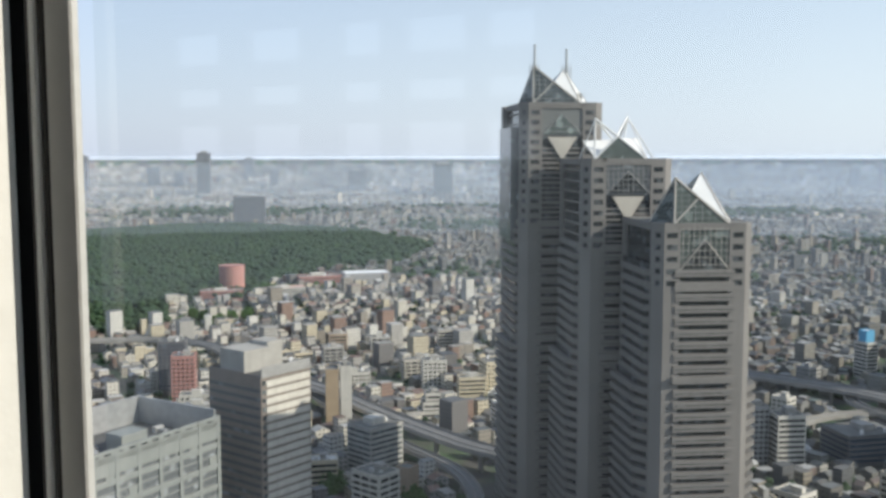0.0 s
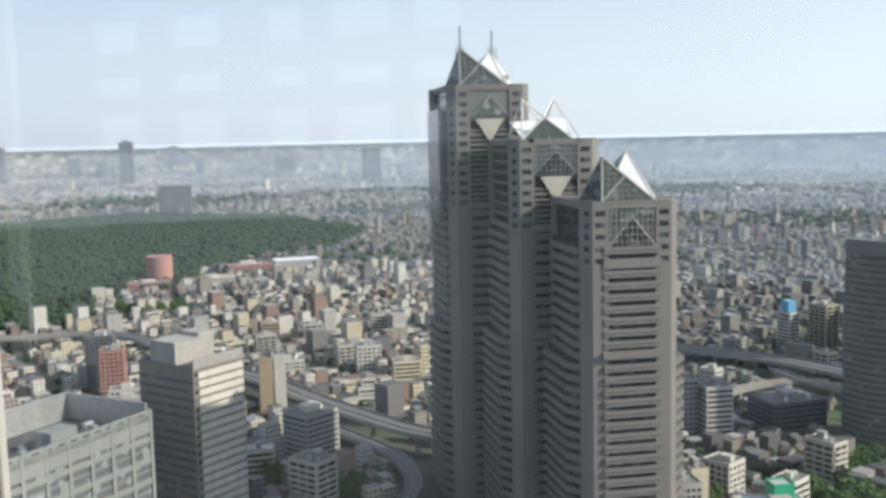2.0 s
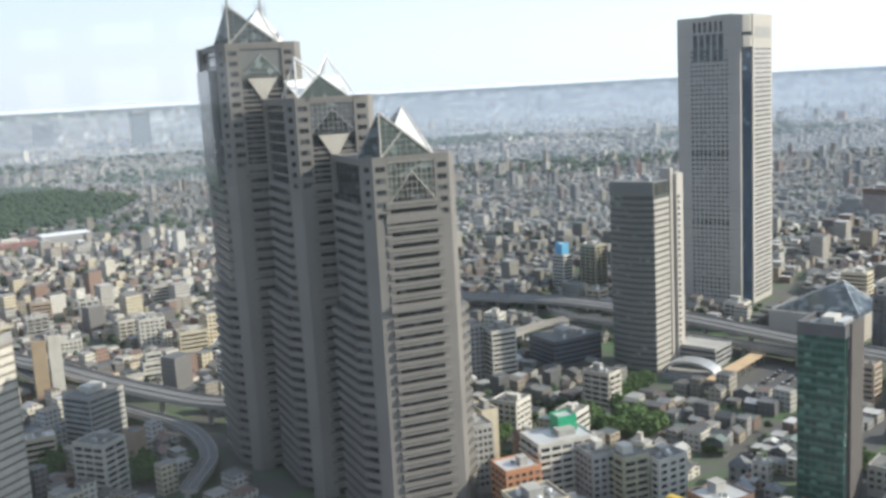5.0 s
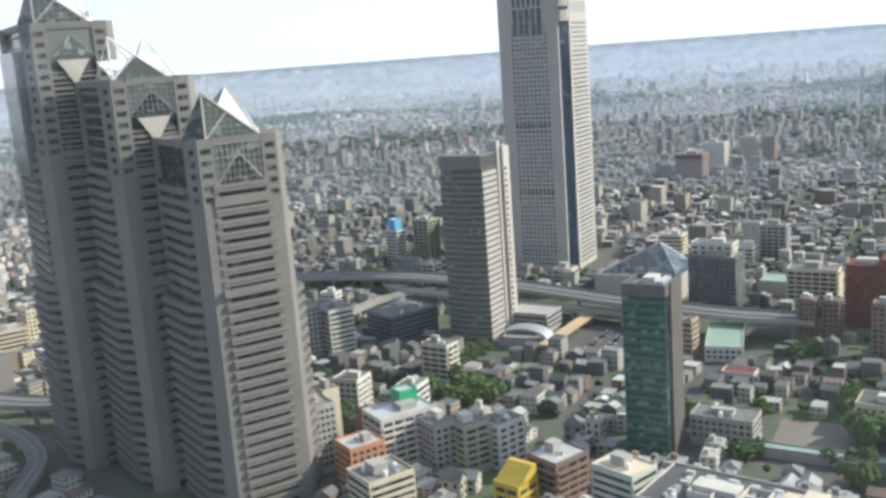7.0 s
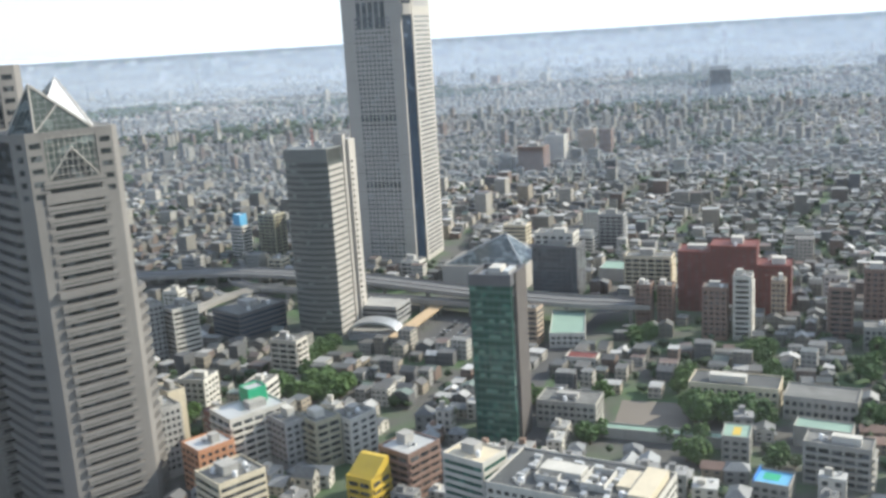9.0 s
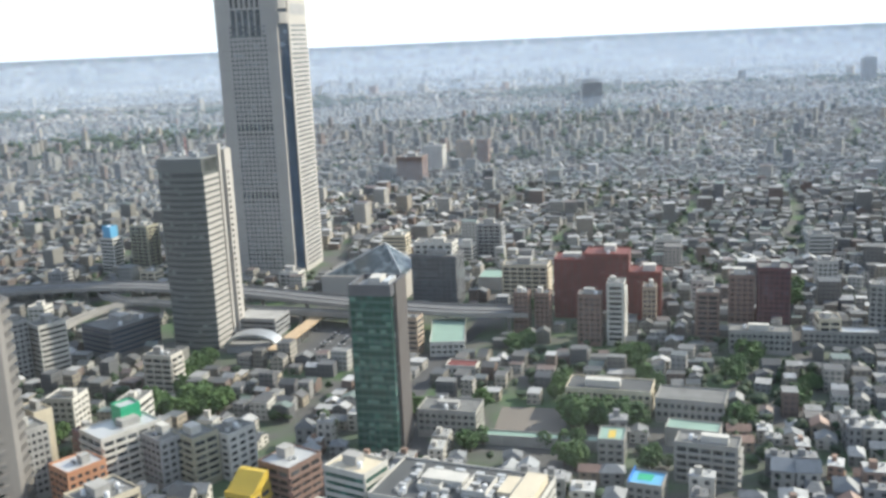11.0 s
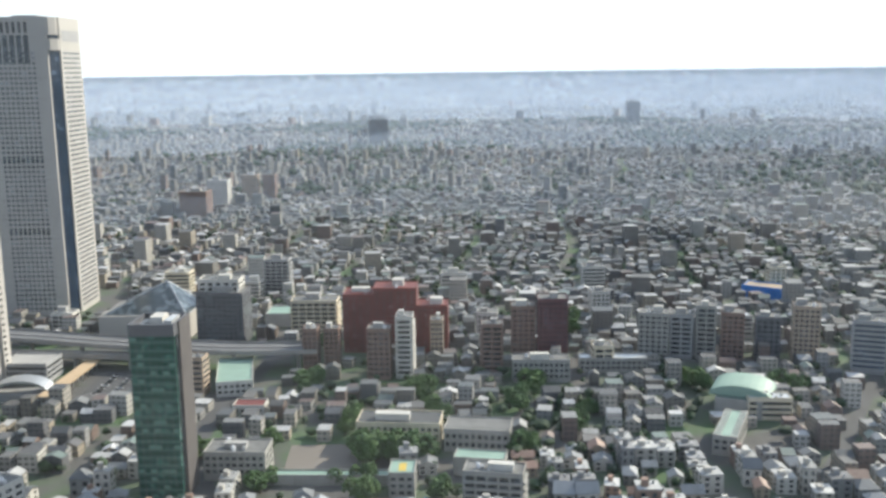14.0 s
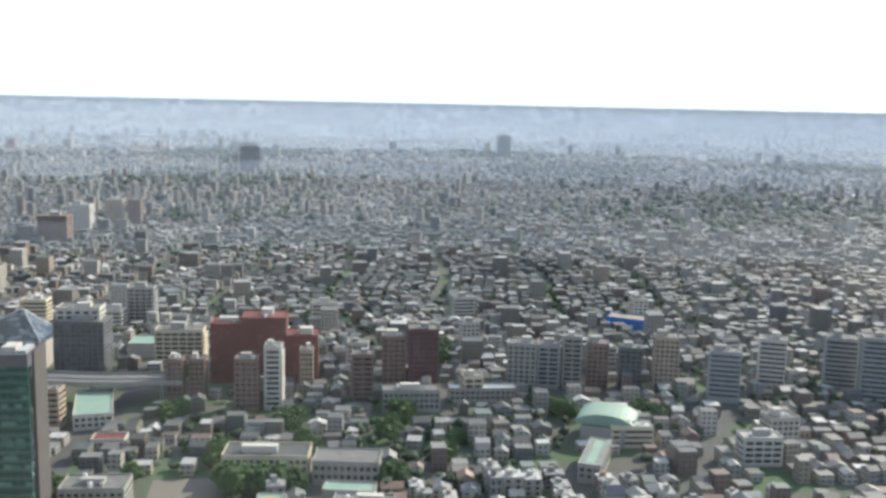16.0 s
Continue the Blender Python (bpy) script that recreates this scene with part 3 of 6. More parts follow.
        for sgn in (-1, 1):
            bm = bmesh.new()
            beam(bm, (gx, oy + .2, top - gh * .36), (gx + sgn * (gw / 2 - .3), oy + .2, top - gh - .2), .3 if number == 0 else .2, 4)
            part("gable_rafter", bm, PALE_STONE if number == 0 else GREY_WALL, block)
        for i in range(9 if number < 2 else 0):
            piece("mullion", block, PALE_STONE if number == 0 else GREY_WALL, (.16, .2, gh - 1), (gx - gw / 2 + gw * (i + .5) / 9, oy + .3, top - gh), 0)
        for i in range(6 if number < 2 else 2):
            piece("transom", block, PALE_STONE if number == 0 else GREY_WALL, (gw, .2, .18), (gx, oy + .3, top - gh + (gh - 1) * (i + .5) / 6), 0)
        piece("lintel", block, GRANITE, (w - 17, 1.6, 1.6), (gx, oy + 1.6, top - 1.6), 0)
        if number:
            # pale inverted gable panel over the louvres
            bm = bmesh.new()
            zt = top - gh - 1.5
            prism(bm, [(gx - gw * .36, zt), (gx + gw * .36, zt), (gx, zt - 12)], 0, .6)
            for v in bm.verts:
                v.co = Vector((v.co.x, oy + .5 - v.co.z, v.co.y))
            part("pennant_panel", bm, ECRU_WALL, block)
        if number == 2:
            bm = bmesh.new()
            box(bm, ox - 3.6, ox + 1, oy + 9.5, oy + d - 4, 150, 209)
            part("side_wing", bm, GLASS_SOFT, block, "silvery glazed wing")
        # roof and parapet
        bm = bmesh.new()
        prism(bm, [(ox + 5, oy + .6), (ox + w - 5, oy + .6), (ox + w - .6, oy + 5), (ox + w - .6, oy + d - .6), (ox + .6, oy + d - .6), (ox + .6, oy + 5)], top - 2, top - .4)
        roof = part("roof", bm, ROOF_GREY, block)
        bm = bmesh.new()
        for x0, x1, y0, y1 in ((11, w - 11, 0, .9), (11, w - 11, d - .9, d), (0, .9, 6, d - 6), (w - .9, w, 6, d - 6)):
            box(bm, ox + x0, ox + x1, oy + y0 + .1, oy + y1 - .1, top - 3, top - .02)
        part("parapet", bm, GRANITE, block)
        # crown: a glazed half pyramid cut off square in front, and a second, bright one behind it
        px, py = (ox + 24.5, oy + 18) if number < 2 else (ox + 15.5, oy + 18)
        xp, xe, hp = ((8.4, 32.0, 19.0), (5.6, 30.5, 18.5), (6.5, 31.0, 18.5))[number]
        zb = top - .4
        foot, end, tip = (Vector((ox + xp, oy + .9, zb)), Vector((ox + xe, oy + .9, zb)), Vector((ox + xp, oy + .9, zb + hp)))
        west, back = Vector((ox + .8, oy + 10.5, zb)), Vector((ox + 9, oy + 32, zb))
        peak = Vector((ox + 26, oy + 19, zb + (21.0, 20.0, 18.5)[number]))
        east, rear = Vector((ox + 40, oy + 21, zb)), Vector((ox + 24, oy + 38, zb))
        hold = foot.lerp(end, .43) + Vector((0, 0, hp * .57))

        def sheet(name, pts, material, label=""):
            bm = bmesh.new()
            a = [bm.verts.new(p) for p in pts]
            nrm = (Vector(pts[1]) - Vector(pts[0])).cross(Vector(pts[2]) - Vector(pts[0])).normalized() * .12
            b = [bm.verts.new(Vector(p) + nrm) for p in pts]
            bm.faces.new(a[::-1])
            bm.faces.new(b)
            for i in range(len(a)):
                bm.faces.new((a[i], a[(i + 1) % len(a)], b[(i + 1) % len(a)], b[i]))
            part(name, bm, material, roof, label)

        def bars(p, q, r, n, thick, material):
            """Glazing bars over a triangle: rungs along q-r and posts from q-r to p."""
            bm = bmesh.new()
            for k in range(1, n):
                t = k / n
                beam(bm, q.lerp(p, t), r.lerp(p, t), thick, 4)
                beam(bm, q.lerp(r, t), p.lerp(r, t), thick, 4)
            part("glazing_bars", bm, material, roof)

        skin = (GLASS_PALE, None, GLASS_GREY)[number]
        if skin:
            sheet("front_gable", (foot, end, tip), skin)
            sheet("west_slope", (tip, west, foot), GLASS_GREY)
            sheet("back_slope", (tip, back, west), GLASS_GREY)
            sheet("inner_slope", (tip, end, back), GLASS_PALE)
            bars(tip, foot, end, 8, .2, GREY_WALL)
            bars(tip, west, foot, 6, .17, GREY_WALL)
        else:
            sheet("front_gable", (foot, end, hold), GLASS_PALE)
            bars(hold, foot, end, 6, .13, GREY_WALL)
            lift = Vector((0, 0, 9.0))
            sheet("west_slope", (west + lift * .95 + Vector((1, -2, 0)), foot + Vector((.6, .6, .2)), Vector((ox + 18, oy + 9, zb + 9.2))), NEAR_WHITE, "roof slope coloured near-white as if in glare")
            sheet("east_slope", (Vector((ox + 15.5, oy + 8, zb + 9.6)), end + Vector((.5, .6, 0)), Vector((ox + 30, oy + 13, zb + 9.8))), NEAR_WHITE, "roof slope coloured near-white as if in glare")
            sheet("deck", (west, foot, end, east, rear), ROOF_GREY)
        if number != 1:
            low = Vector((ox + 10, oy + 4, zb))
            # the lit side of the pyramid is made near-white in its colour
            sheet("bright_slope", (peak, low, end), NEAR_WHITE, "slope coloured near-white for sun glare")
            sheet("east_slope", (peak, end, east), NEAR_WHITE)
            sheet("rear_slope", (peak, east, rear), GLASS_PALE)
            bars(peak, low, end, 10, .1, TIN)
            sheet("shaded_slope", (peak, back, low), GLASS_PALE)
        ribs = [(foot, tip, .5), (tip, end, .62), (foot, hold, .55), (tip, west, .35), (peak, end, .4), (peak, east, .4)]
        if number == 1:
            ribs += [(peak, Vector((ox + 17, oy + 10, zb + 8)), .5), (peak, rear, .5), (peak + Vector((0, 0, -.2)), Vector((ox + 22, oy + 15, zb)), .45), (tip, Vector((ox + 17, oy + 10, zb + 8.5)), .5), (peak, peak + Vector((0, 0, 2.2)), .2)]
        for p, q, r in ribs:
            bm = bmesh.new()
            beam(bm, p, q, r, 5)
            part("crown_rib", bm, (PALE_STONE, WHITE_STEEL, CONCRETE)[number], roof)
        if number == 2:
            for mx, my, mast_top in ((px - 5.5, py - 2, 252.0), (px + 12.5, py + 3, 250.5)):
                bm = bmesh.new()
                mast_foot = top + 14
                beam(bm, (mx, my, top - 1), (mx, my, mast_foot + 3), 1.0, 8)
                beam(bm, (mx, my, mast_foot + 3), (mx, my, mast_top), .7, 6, .6)
                for k in range(5):
                    beam(bm, (mx, my, mast_top - 1.2 - k * 2.2), (mx, my, mast_top - .4 - k * 2.2), .85, 8)
                mast = part("mast", bm, STEEL, roof)
                bm = bmesh.new()
                for k in range(6):
                    an = k * math.pi / 3
                    q0 = (mx + 2.6 * math.cos(an), my + 2.6 * math.sin(an), mast_foot)
                    beam(bm, q0, (q0[0], q0[1], mast_foot + 6.5), .17, 4)
                    an2 = an + math.pi / 3
                    for zz in (mast_foot, mast_foot + 2.7):
                        beam(bm, (q0[0], q0[1], zz), (mx + 2.6 * math.cos(an2), my + 2.6 * math.sin(an2), zz), .13, 4)
                part("mast_cage", bm, STEEL, mast)
            bm = bmesh.new()
            box(bm, px + 1, px + 8, py - 12, py - 4, top - .5, top + 7)
            box(bm, px + 12, px + 18, py - 10, py - 2, top - .5, top + 5)
            part("plant_room", bm, GREY_WALL, roof)
            for k in range(7):
                bm = bmesh.new()
                qx, qy = px - 13 + k * 5.3, py - 12.5 + (k % 3) * 3
                beam(bm, (qx, qy, top - .5), (qx, qy, top + 6 + 3 * (k % 2)), .14, 4)
                part("whip_aerial", bm, STEEL, roof)


stepped_tower()


# ---------------------------------------------------------------- tall pale office tower with chamfered glass corner
def office_tower():
    c = Vector((470.0, 688.0))
    left = Vector((436.5, 737.5)) - c
    yaw = math.degrees(math.atan2(-left.y, -left.x))
    ob = thing("office_tower", c.x, c.y, 0, yaw, "tall grey stone office tower with a dark glass corner", "skyscraper")
    keep(480, 735, 62)
    W, D, H = 60.0, 52.0, 239.0      # local: front runs along -x from the corner, depth along +y
    fx0, fx1 = -W, -6.5
    bm = bmesh.new()
    prism(bm, [(-W, 1), (-W, D), (-1, D), (-1, 9.5), (-7.5, 1)], -1, H - 6)
    core = part("core", bm, GLASS_BLUE, ob, "dark blue glass")
    bm = bmesh.new()
    prism(bm, [(-W - .8, 0), (fx1, 0), (fx1, 3), (-W + 5, 3), (-W + 5, D), (-W - .8, D)], -1, H)
    part("front_wall", bm, PALE_STONE, ob, "grey stone front")
    bm = bmesh.new()
    prism(bm, [(-4, 10), (0, 10), (0, D + .5), (-W, D + .5), (-W, D - 4), (-4, D - 4)], -1, H)
    part("side_wall", bm, PALE_STONE, ob)
    bm = bmesh.new()
    box(bm, -W + 3, -3, 3, D - 3, H - 3, H - 1)
    part("roof", bm, ROOF_GREY, ob)
    bm = bmesh.new()
    prism(bm, [(-8.5, .2), (-4, .2), (-.4, 6), (-.4, 12), (-8, 12)], H - 26, H - 17)
    prism(bm, [(-9, .4), (-4.6, .4), (-1, 6), (-1, 12), (-9, 12)], H - 14, H - .3)
    part("corner_crown", bm, PALE_STONE, ob)
    floors = 54
    fz = (H - 30) / floors
    for i in range(floors):
        z = 5 + i * fz
        tall = i in (16, 31)
        bm = bmesh.new()
        n = 9
        for j in range(n):
            xx = -W + 12 + (W - 30) * j / (n - 1)
            box(bm, xx - 1.15, xx + 1.15, -.12, .02, z, z + (3.4 if tall else 1.9))
        part("window_row", bm, GLASS_GREY if i % 15 < 5 and i < 36 else GLASS_SOFT, ob)
        piece("side_window", ob, GLASS_SOFT, (D - 17, .15, 1.8), (0, 10 + (D - 10) / 2, z), 90)
    for j in range(5):
        piece("crown_slot", ob, GLASS_GREY, (4.0, .12, 22), (-W + 15.2 + j * 5.5, .03, H - 36), 0)
    for j in range(6):
        piece("crown_slot", ob, GLASS_DARK, (2.4, .12, 8.5), (-W + 14.5 + j * 4.6, .03, H - 12.5), 0)
    piece("crown_panel", ob, GREY_WALL, (D - 18, .2, 9), (0, 10 + (D - 10) / 2, H - 19), 90)
    for i in range(14):
        piece("joint", ob, GRANITE, (W - 8, .1, .18), (-W / 2 - 4, .02, 16 + i * 16), 0)
    piece("rooftop_unit", ob, GREY_WALL, (20, 12, 3), (-30, 30, H - 1), 0)


office_tower()


# ---------------------------------------------------------------- round-fronted office block
def curved_block():
    ob = thing("curved_office_block", 309.0, 556.0, 0, -58, "grey office block with a curved ribbon-windowed front", "skyscraper")
    keep(318, 585, 40)
    H = 127.0
    W, D = 32.0, 34.0        # front along -x, depth +y; corner at the origin

    def bow(inset, k=12):
        pts = [(-W * i / k, 3.2 * math.sin(math.pi * i / k) * -1 + inset) for i in range(k + 1)]
        return pts

    bm = bmesh.new()
    prism(bm, (bow(.5) + [(-W, D), (0, D)])[::-1], -1, H - 1)
    part("core", bm, GLASS_SILVER, ob, "silvery grey glazing")
    bm = bmesh.new()
    prism(bm, (bow(.0) + [(-W, D), (0, D)])[::-1], H - 9, H)
    part("crown_band", bm, ASH_PANEL, ob)
    meshes = []
    for key, zz, hh, out in (("ribbon", 0, 1.9, .12),):
        bm = bmesh.new()
        outer, inner = bow(-out), bow(.6)
        prism(bm, (outer + inner[::-1])[::-1], 0, hh)
        meshes.append(mesh_of("spandrel", bm, ASH_PANEL))
    floors = 29
    fh = (H - 12) / floors
    for i in range(floors):
        q = new("spandrel", meshes[0])
        q.parent = ob
        q.matrix_basis = pose(0, 0, 2 + i * fh)
        piece("side_spandrel", ob, PALE_STONE, (20, .6, 2.4), (0, 10.4, 2 + i * fh), 90)
        piece("end_window", ob, GLASS_DARK, (3, .1, 1.5), (3.2, 28.2, 2 + i * fh + 1), 90)
    bm = bmesh.new()
    box(bm, -6, 1.2, 21, 24.5, -1, H + 7)
    part("stair_slab", bm, PALE_STONE, ob, "thin pale slab")
    bm = bmesh.new()
    box(bm, -8, 3.2, 25.5, 34.5, -1, H + 3)
    part("rear_wing", bm, PALE_STONE, ob)
    bm = bmesh.new()
    prism(bm, (bow(1.2) + [(-W + 1, D - 1), (-1, D - 1)])[::-1], H - 1.2, H - .6)
    part("roof", bm, ROOF_DARK, ob)
    for k, (qx, qy) in enumerate(((-22, 12), (-14, 16), (-8, 9), (-25, 22))):
        piece("rooftop_unit", ob, STEEL, (4, 3, 3 + k % 2), (qx, qy, H - .7), 0)
    bm = bmesh.new()
    beam(bm, (-20, 18, H - 1), (-20, 18, H + 12), .25, 5)
    for k in range(4):
        beam(bm, (-21.5, 18, H + 4 + 2 * k), (-18.5, 18, H + 4 + 2 * k), .15, 4)
    part("lattice_mast", bm, surface("red_white_mast", (0.5, 0.12, 0.08), 0.5), ob)


curved_block()


# ---------------------------------------------------------------- green glass tower
def green_tower():
    x, y = 438 * math.sin(radians(39.5)), 438 * math.cos(radians(39.5))
    ob = thing("green_glass_tower", x, y, 0, -58, "slim green glass office tower with a grey side wall", "skyscraper")
    keep(x + 6, y + 14, 20)
    W, D, H = 21.0, 22.0, 84.0
    bm = bmesh.new()
    box(bm, -W, -.4, .4, D, -1, H - 4)
    part("core", bm, GLASS_GREEN, ob, "dark green glass")
    bm = bmesh.new()
    box(bm, -.4, .6, 6, D, -1, H)
    part("side_wall", bm, UMBER_WALL, ob, "brown-grey tiled side wall")
    piece("side_slot", ob, GLASS_DARK, (3.6, .1, H - 6), (-.4, 4.0, 0), 90)
    bm = bmesh.new()
    for x0, x1, y0, y1 in ((-W, -.2, .1, .9), (-W, -W + .8, .9, D), (-W + .8, 0, D - .8, D), (-1.2, -.2, .9, D - .8)):
        box(bm, x0, x1, y0, y1, H - 5.5, H)
    part("crown", bm, DARK_WALL, ob, "dark crown band")
    floors = 20
    fh = (H - 6) / floors
    rng = random.Random(5)
    for i in range(floors):
        z = 1 + i * fh
        piece("transom", ob, GREEN_BAND, (W - .6, .14, 1.2), (-W / 2 - .3, .4, z), 0)
        for j in range(7):
            if rng.random() < .16:
                piece("blind", ob, surface("green_blind", (0.12, 0.24, 0.2), 0.3) if "green_blind" not in bpy.data.materials else bpy.data.materials["green_blind"], (2.6, .06, 1.6), (-W + 1.7 + j * 2.9, .38, z + 1.2), 0)
    for j in range(8):
        piece("mullion", ob, DARK_WALL, (.18, .2, H - 6), (-W + .4 + j * 2.86, .4, 0), 0)
    bm = bmesh.new()
    box(bm, -W + .8, -1.2, .9, D - .8, H - 3.5, H - 3)
    part("roof", bm, ROOF_GREY, ob)
    bm = bmesh.new()
    box(bm, -W + 7, -8, 9, D - 4, H - 3, H + 1.2)
    part("plant_room", bm, WHITE_WALL, ob)
    bm = bmesh.new()
    box(bm, -6, -2.5, 5, 17, H - 3, H + .6)
    part("roof_panel", bm, TIN, ob)
    for k in range(4):
        piece("air_unit", ob, TIN, (2.2, 1.4, 1.6), (-W + 4, 5 + k * 3.4, H - 3), 0)


green_tower()


# ---------------------------------------------------------------- hall with a glass pyramid
def pyramid_hall():
    ob = thing("pyramid_hall", 478.0, 590.0, 0, 32, "stone-clad hall with a dark glass pyramid roof", "concert hall")
    keep(470, 580, 52)
    bm = bmesh.new()
    box(bm, -26, 26, -27, 41, -1, 17)
    box(bm, -26, 26, -27, -25.5, 17, 18.2)
    part("wall", bm, PALE_STONE, ob)
    bm = bmesh.new()
    box(bm, -25, 25, -25.4, 40, 17, 17.2)
    part("roof", bm, ROOF_GREY, ob)
    base = [(-22, -24), (23, -24), (23, 38), (-22, 38)]
    for i in range(4):
        p, q = base[i], base[(i + 1) % 4]
        bm = bmesh.new()
        bm.faces.new([bm.verts.new(v) for v in ((*p, 17.2), (*q, 17.2), (13, 0, 36))])
        part("pyramid_slope", bm, TIN if i == 1 else GLASS_GREY, ob)
        bm = bmesh.new()
        beam(bm, (*p, 17.2), (13, 0, 36), .35, 4)
        part("ridge", bm, STEEL, ob)
    bm = bmesh.new()
    box(bm, 14, 27, -52, -27, -1, 31)
    part("side_tower", bm, WHITE_WALL, ob)
    for i in range(8):
        piece("side_fin", ob, PALE_STONE, (1.0, .6, 29), (15 + i * 1.6, -52, 0), 0)


pyramid_hall()


# ---------------------------------------------------------------- vaulted station canopy
def vault():
    ob = thing("vaulted_canopy", 322.0, 535.0, 0, -50, "pale arched canopy roof over an entrance", "canopy")
    keep(340, 545, 42)
    bm = bmesh.new()
    k = 12
    rows = []
    for yy in (-5, 9):
        rows.append([bm.verts.new((-18 * math.cos(math.pi * i / k), yy, 4 + 9 * math.sin(math.pi * i / k))) for i in range(k + 1)])
        rows.append([bm.verts.new((-16.8 * math.cos(math.pi * i / k), yy, 3.4 + 8.2 * math.sin(math.pi * i / k))) for i in range(k + 1)])
    for i in range(k):
        bm.faces.new((rows[0][i], rows[0][i + 1], rows[2][i + 1], rows[2][i]))
        bm.faces.new((rows[1][i], rows[1][i + 1], rows[3][i + 1], rows[3][i]))
        bm.faces.new((rows[0][i], rows[0][i + 1], rows[1][i + 1], rows[1][i]))
        bm.faces.new((rows[2][i], rows[2][i + 1], rows[3][i + 1], rows[3][i]))
    part("arch", bm, STEEL, ob)
    bm = bmesh.new()
    box(bm, -17, 17, -4, 8.5, -.5, 4.2)
    part("wall", bm, GREY_WALL, ob)
    ob = building("station_hall", "grey flat-roofed hall behind an arched canopy", 350, 566, 30, 24, 13, 32, GREY_WALL, "ribbon", busy=0, roof=CONCRETE)
    ob = thing("long_canopy", 353.0, 530.0, 0, 32, "long flat ochre canopy roof on slim columns", "canopy")
    keep(353, 530, 35)
    bm = bmesh.new()
    box(bm, -37, 37, -4.6, 4.6, 5.6, 6.4)
    part("roof", bm, ORANGE_ROOF, ob)
    for i in range(10):
        for s in (-3.5, 3.5):
            bm = bmesh.new()
            beam(bm, (-34 + i * 7.5, s, -.2), (-34 + i * 7.5, s, 5.7), .3, 6)
            part("column", bm, STEEL, ob)
    keep(365, 505, 26)


vault()
bm = bmesh.new()
box(bm, -34, 34, -15, 15, -1, .08)
lot = setting("car_park", bm, ASPHALT, "dark asphalt car park", "car park")
lot.matrix_world = pose(368, 508, 0, 0, 0, 32)


def car(paint, label):
    ob = thing("car", 0, 0, -300, 0, label, "car", "cars in the car park")
    bm = bmesh.new()
    prof = [(-2.2, .35), (2.2, .35), (2.2, .8), (1.2, .95), (-2.2, .95)]
    top = [(-1.9, .95), (.9, .95), (.3, 1.45), (-1.5, 1.45)]
    for pts, w, nm, mt in ((prof, .85, "body", paint), (top, .72, "cabin", GLASS_DARK)):
        bm = bmesh.new()
        a = [bm.verts.new((x, -w, z)) for x, z in pts]
        b = [bm.verts.new((x, w, z)) for x, z in pts]
        bm.faces.new(a)
        bm.faces.new(b[::-1])
        for i in range(len(a)):
            bm.faces.new((a[i], a[(i + 1) % len(a)], b[(i + 1) % len(a)], b[i]))
        part(nm, bm, mt, ob)
    for x in (-1.4, 1.4):
        for y in (-.8, .8):
            bm = bmesh.new()
            beam(bm, (x, y - .1, .33), (x, y + .1, .33), .33, 10)
            part("wheel", bm, RUBBER, ob)
    return ob


CARS = [car(WHITE_STEEL, "white car parked on dark asphalt"), car(DARK_WALL, "black car parked on dark asphalt"), car(TIN, "silver car parked on dark asphalt")]
rng_car = random.Random(8)
for k in range(16):
    u, v = -24 + (k % 8) * 6.2 + rng_car.uniform(-1, 1), (-6 if k < 8 else 5) + rng_car.uniform(-.5, .5)
    a = radians(32)
    m = pose(368 + u * math.cos(a) - v * math.sin(a), 508 + u * math.sin(a) + v * math.cos(a), .06, 0, 0, 122)
    if k < 3:
        CARS[k].matrix_basis = m
    else:
        copy_thing(CARS[k % 3], m)


MAROON_GLASS = glazing("shaded_red_bays", (0.07, 0.03, 0.028), 0.3)
# ---------------------------------------------------------------- other buildings that stand out
TALL = "tall blocks along the avenue"
building("dark_office_block", "dark tiled office block with a white top storey", 481, 526, 34, 26, 38, GRID, DARK_WALL, "grid", bay=3.6, glass=GLASS_GREY, roof=ROOF_GREY)
building("penthouse_storey", "white plant storey above a dark office block", 484, 531, 30, 18, 46, GRID, WHITE_WALL, "grid", floor=3.6, bay=5, busy=1, clear=.5)
building("apartment_block", "grey apartment slab with white end wall", 617, 603, 22, 16, 31, GRID, GREY_WALL, "balcony", group=TALL)
building("apartment_block", "beige balconied apartment block", 524, 476, 34, 18, 29, GRID, CREAM_WALL, "balcony", group=TALL)
building("slim_tower", "slim brown tiled apartment tower", 466, 428, 10, 12, 27, GRID, BROWN_WALL, "grid", bay=2.4, busy=1, group=TALL)
building("slim_tower", "slim brown tiled apartment tower", 478, 420, 10, 12, 25.5, GRID, BROWN_WALL, "grid", bay=2.4, busy=1, group=TALL)
building("red_building", "large stepped brick-red apartment building", 523, 424, 34, 24, 41, GRID, RED_WALL, "grid", bay=4.2, glass=MAROON_GLASS, roof=RED_WALL, busy=2)
building("red_building", "taller middle of a stepped brick-red building", 532, 407, 30, 24, 45.5, GRID, RED_WALL, "grid", bay=4.2, glass=MAROON_GLASS, roof=RED_WALL, busy=3)
building("red_building", "lower wing of a stepped brick-red building", 545, 385, 22, 22, 33, GRID, RED_WALL, "grid", bay=4.2, glass=MAROON_GLASS, roof=RED_WALL, busy=1)
building("apartment_block", "brown tiled apartment tower with small windows", 473, 376, 15, 13, 33, GRID, BROWN_WALL, "grid", group=TALL)
building("apartment_block", "white and dark apartment tower with balconies", 484, 364, 11, 14, 40, GRID, WHITE_WALL, "balcony", group=TALL, busy=1)
building("slim_tower", "slim tan apartment tower", 523, 366, 9, 12, 29, GRID, TAN_WALL, "grid", bay=2.4, busy=1, group=TALL)
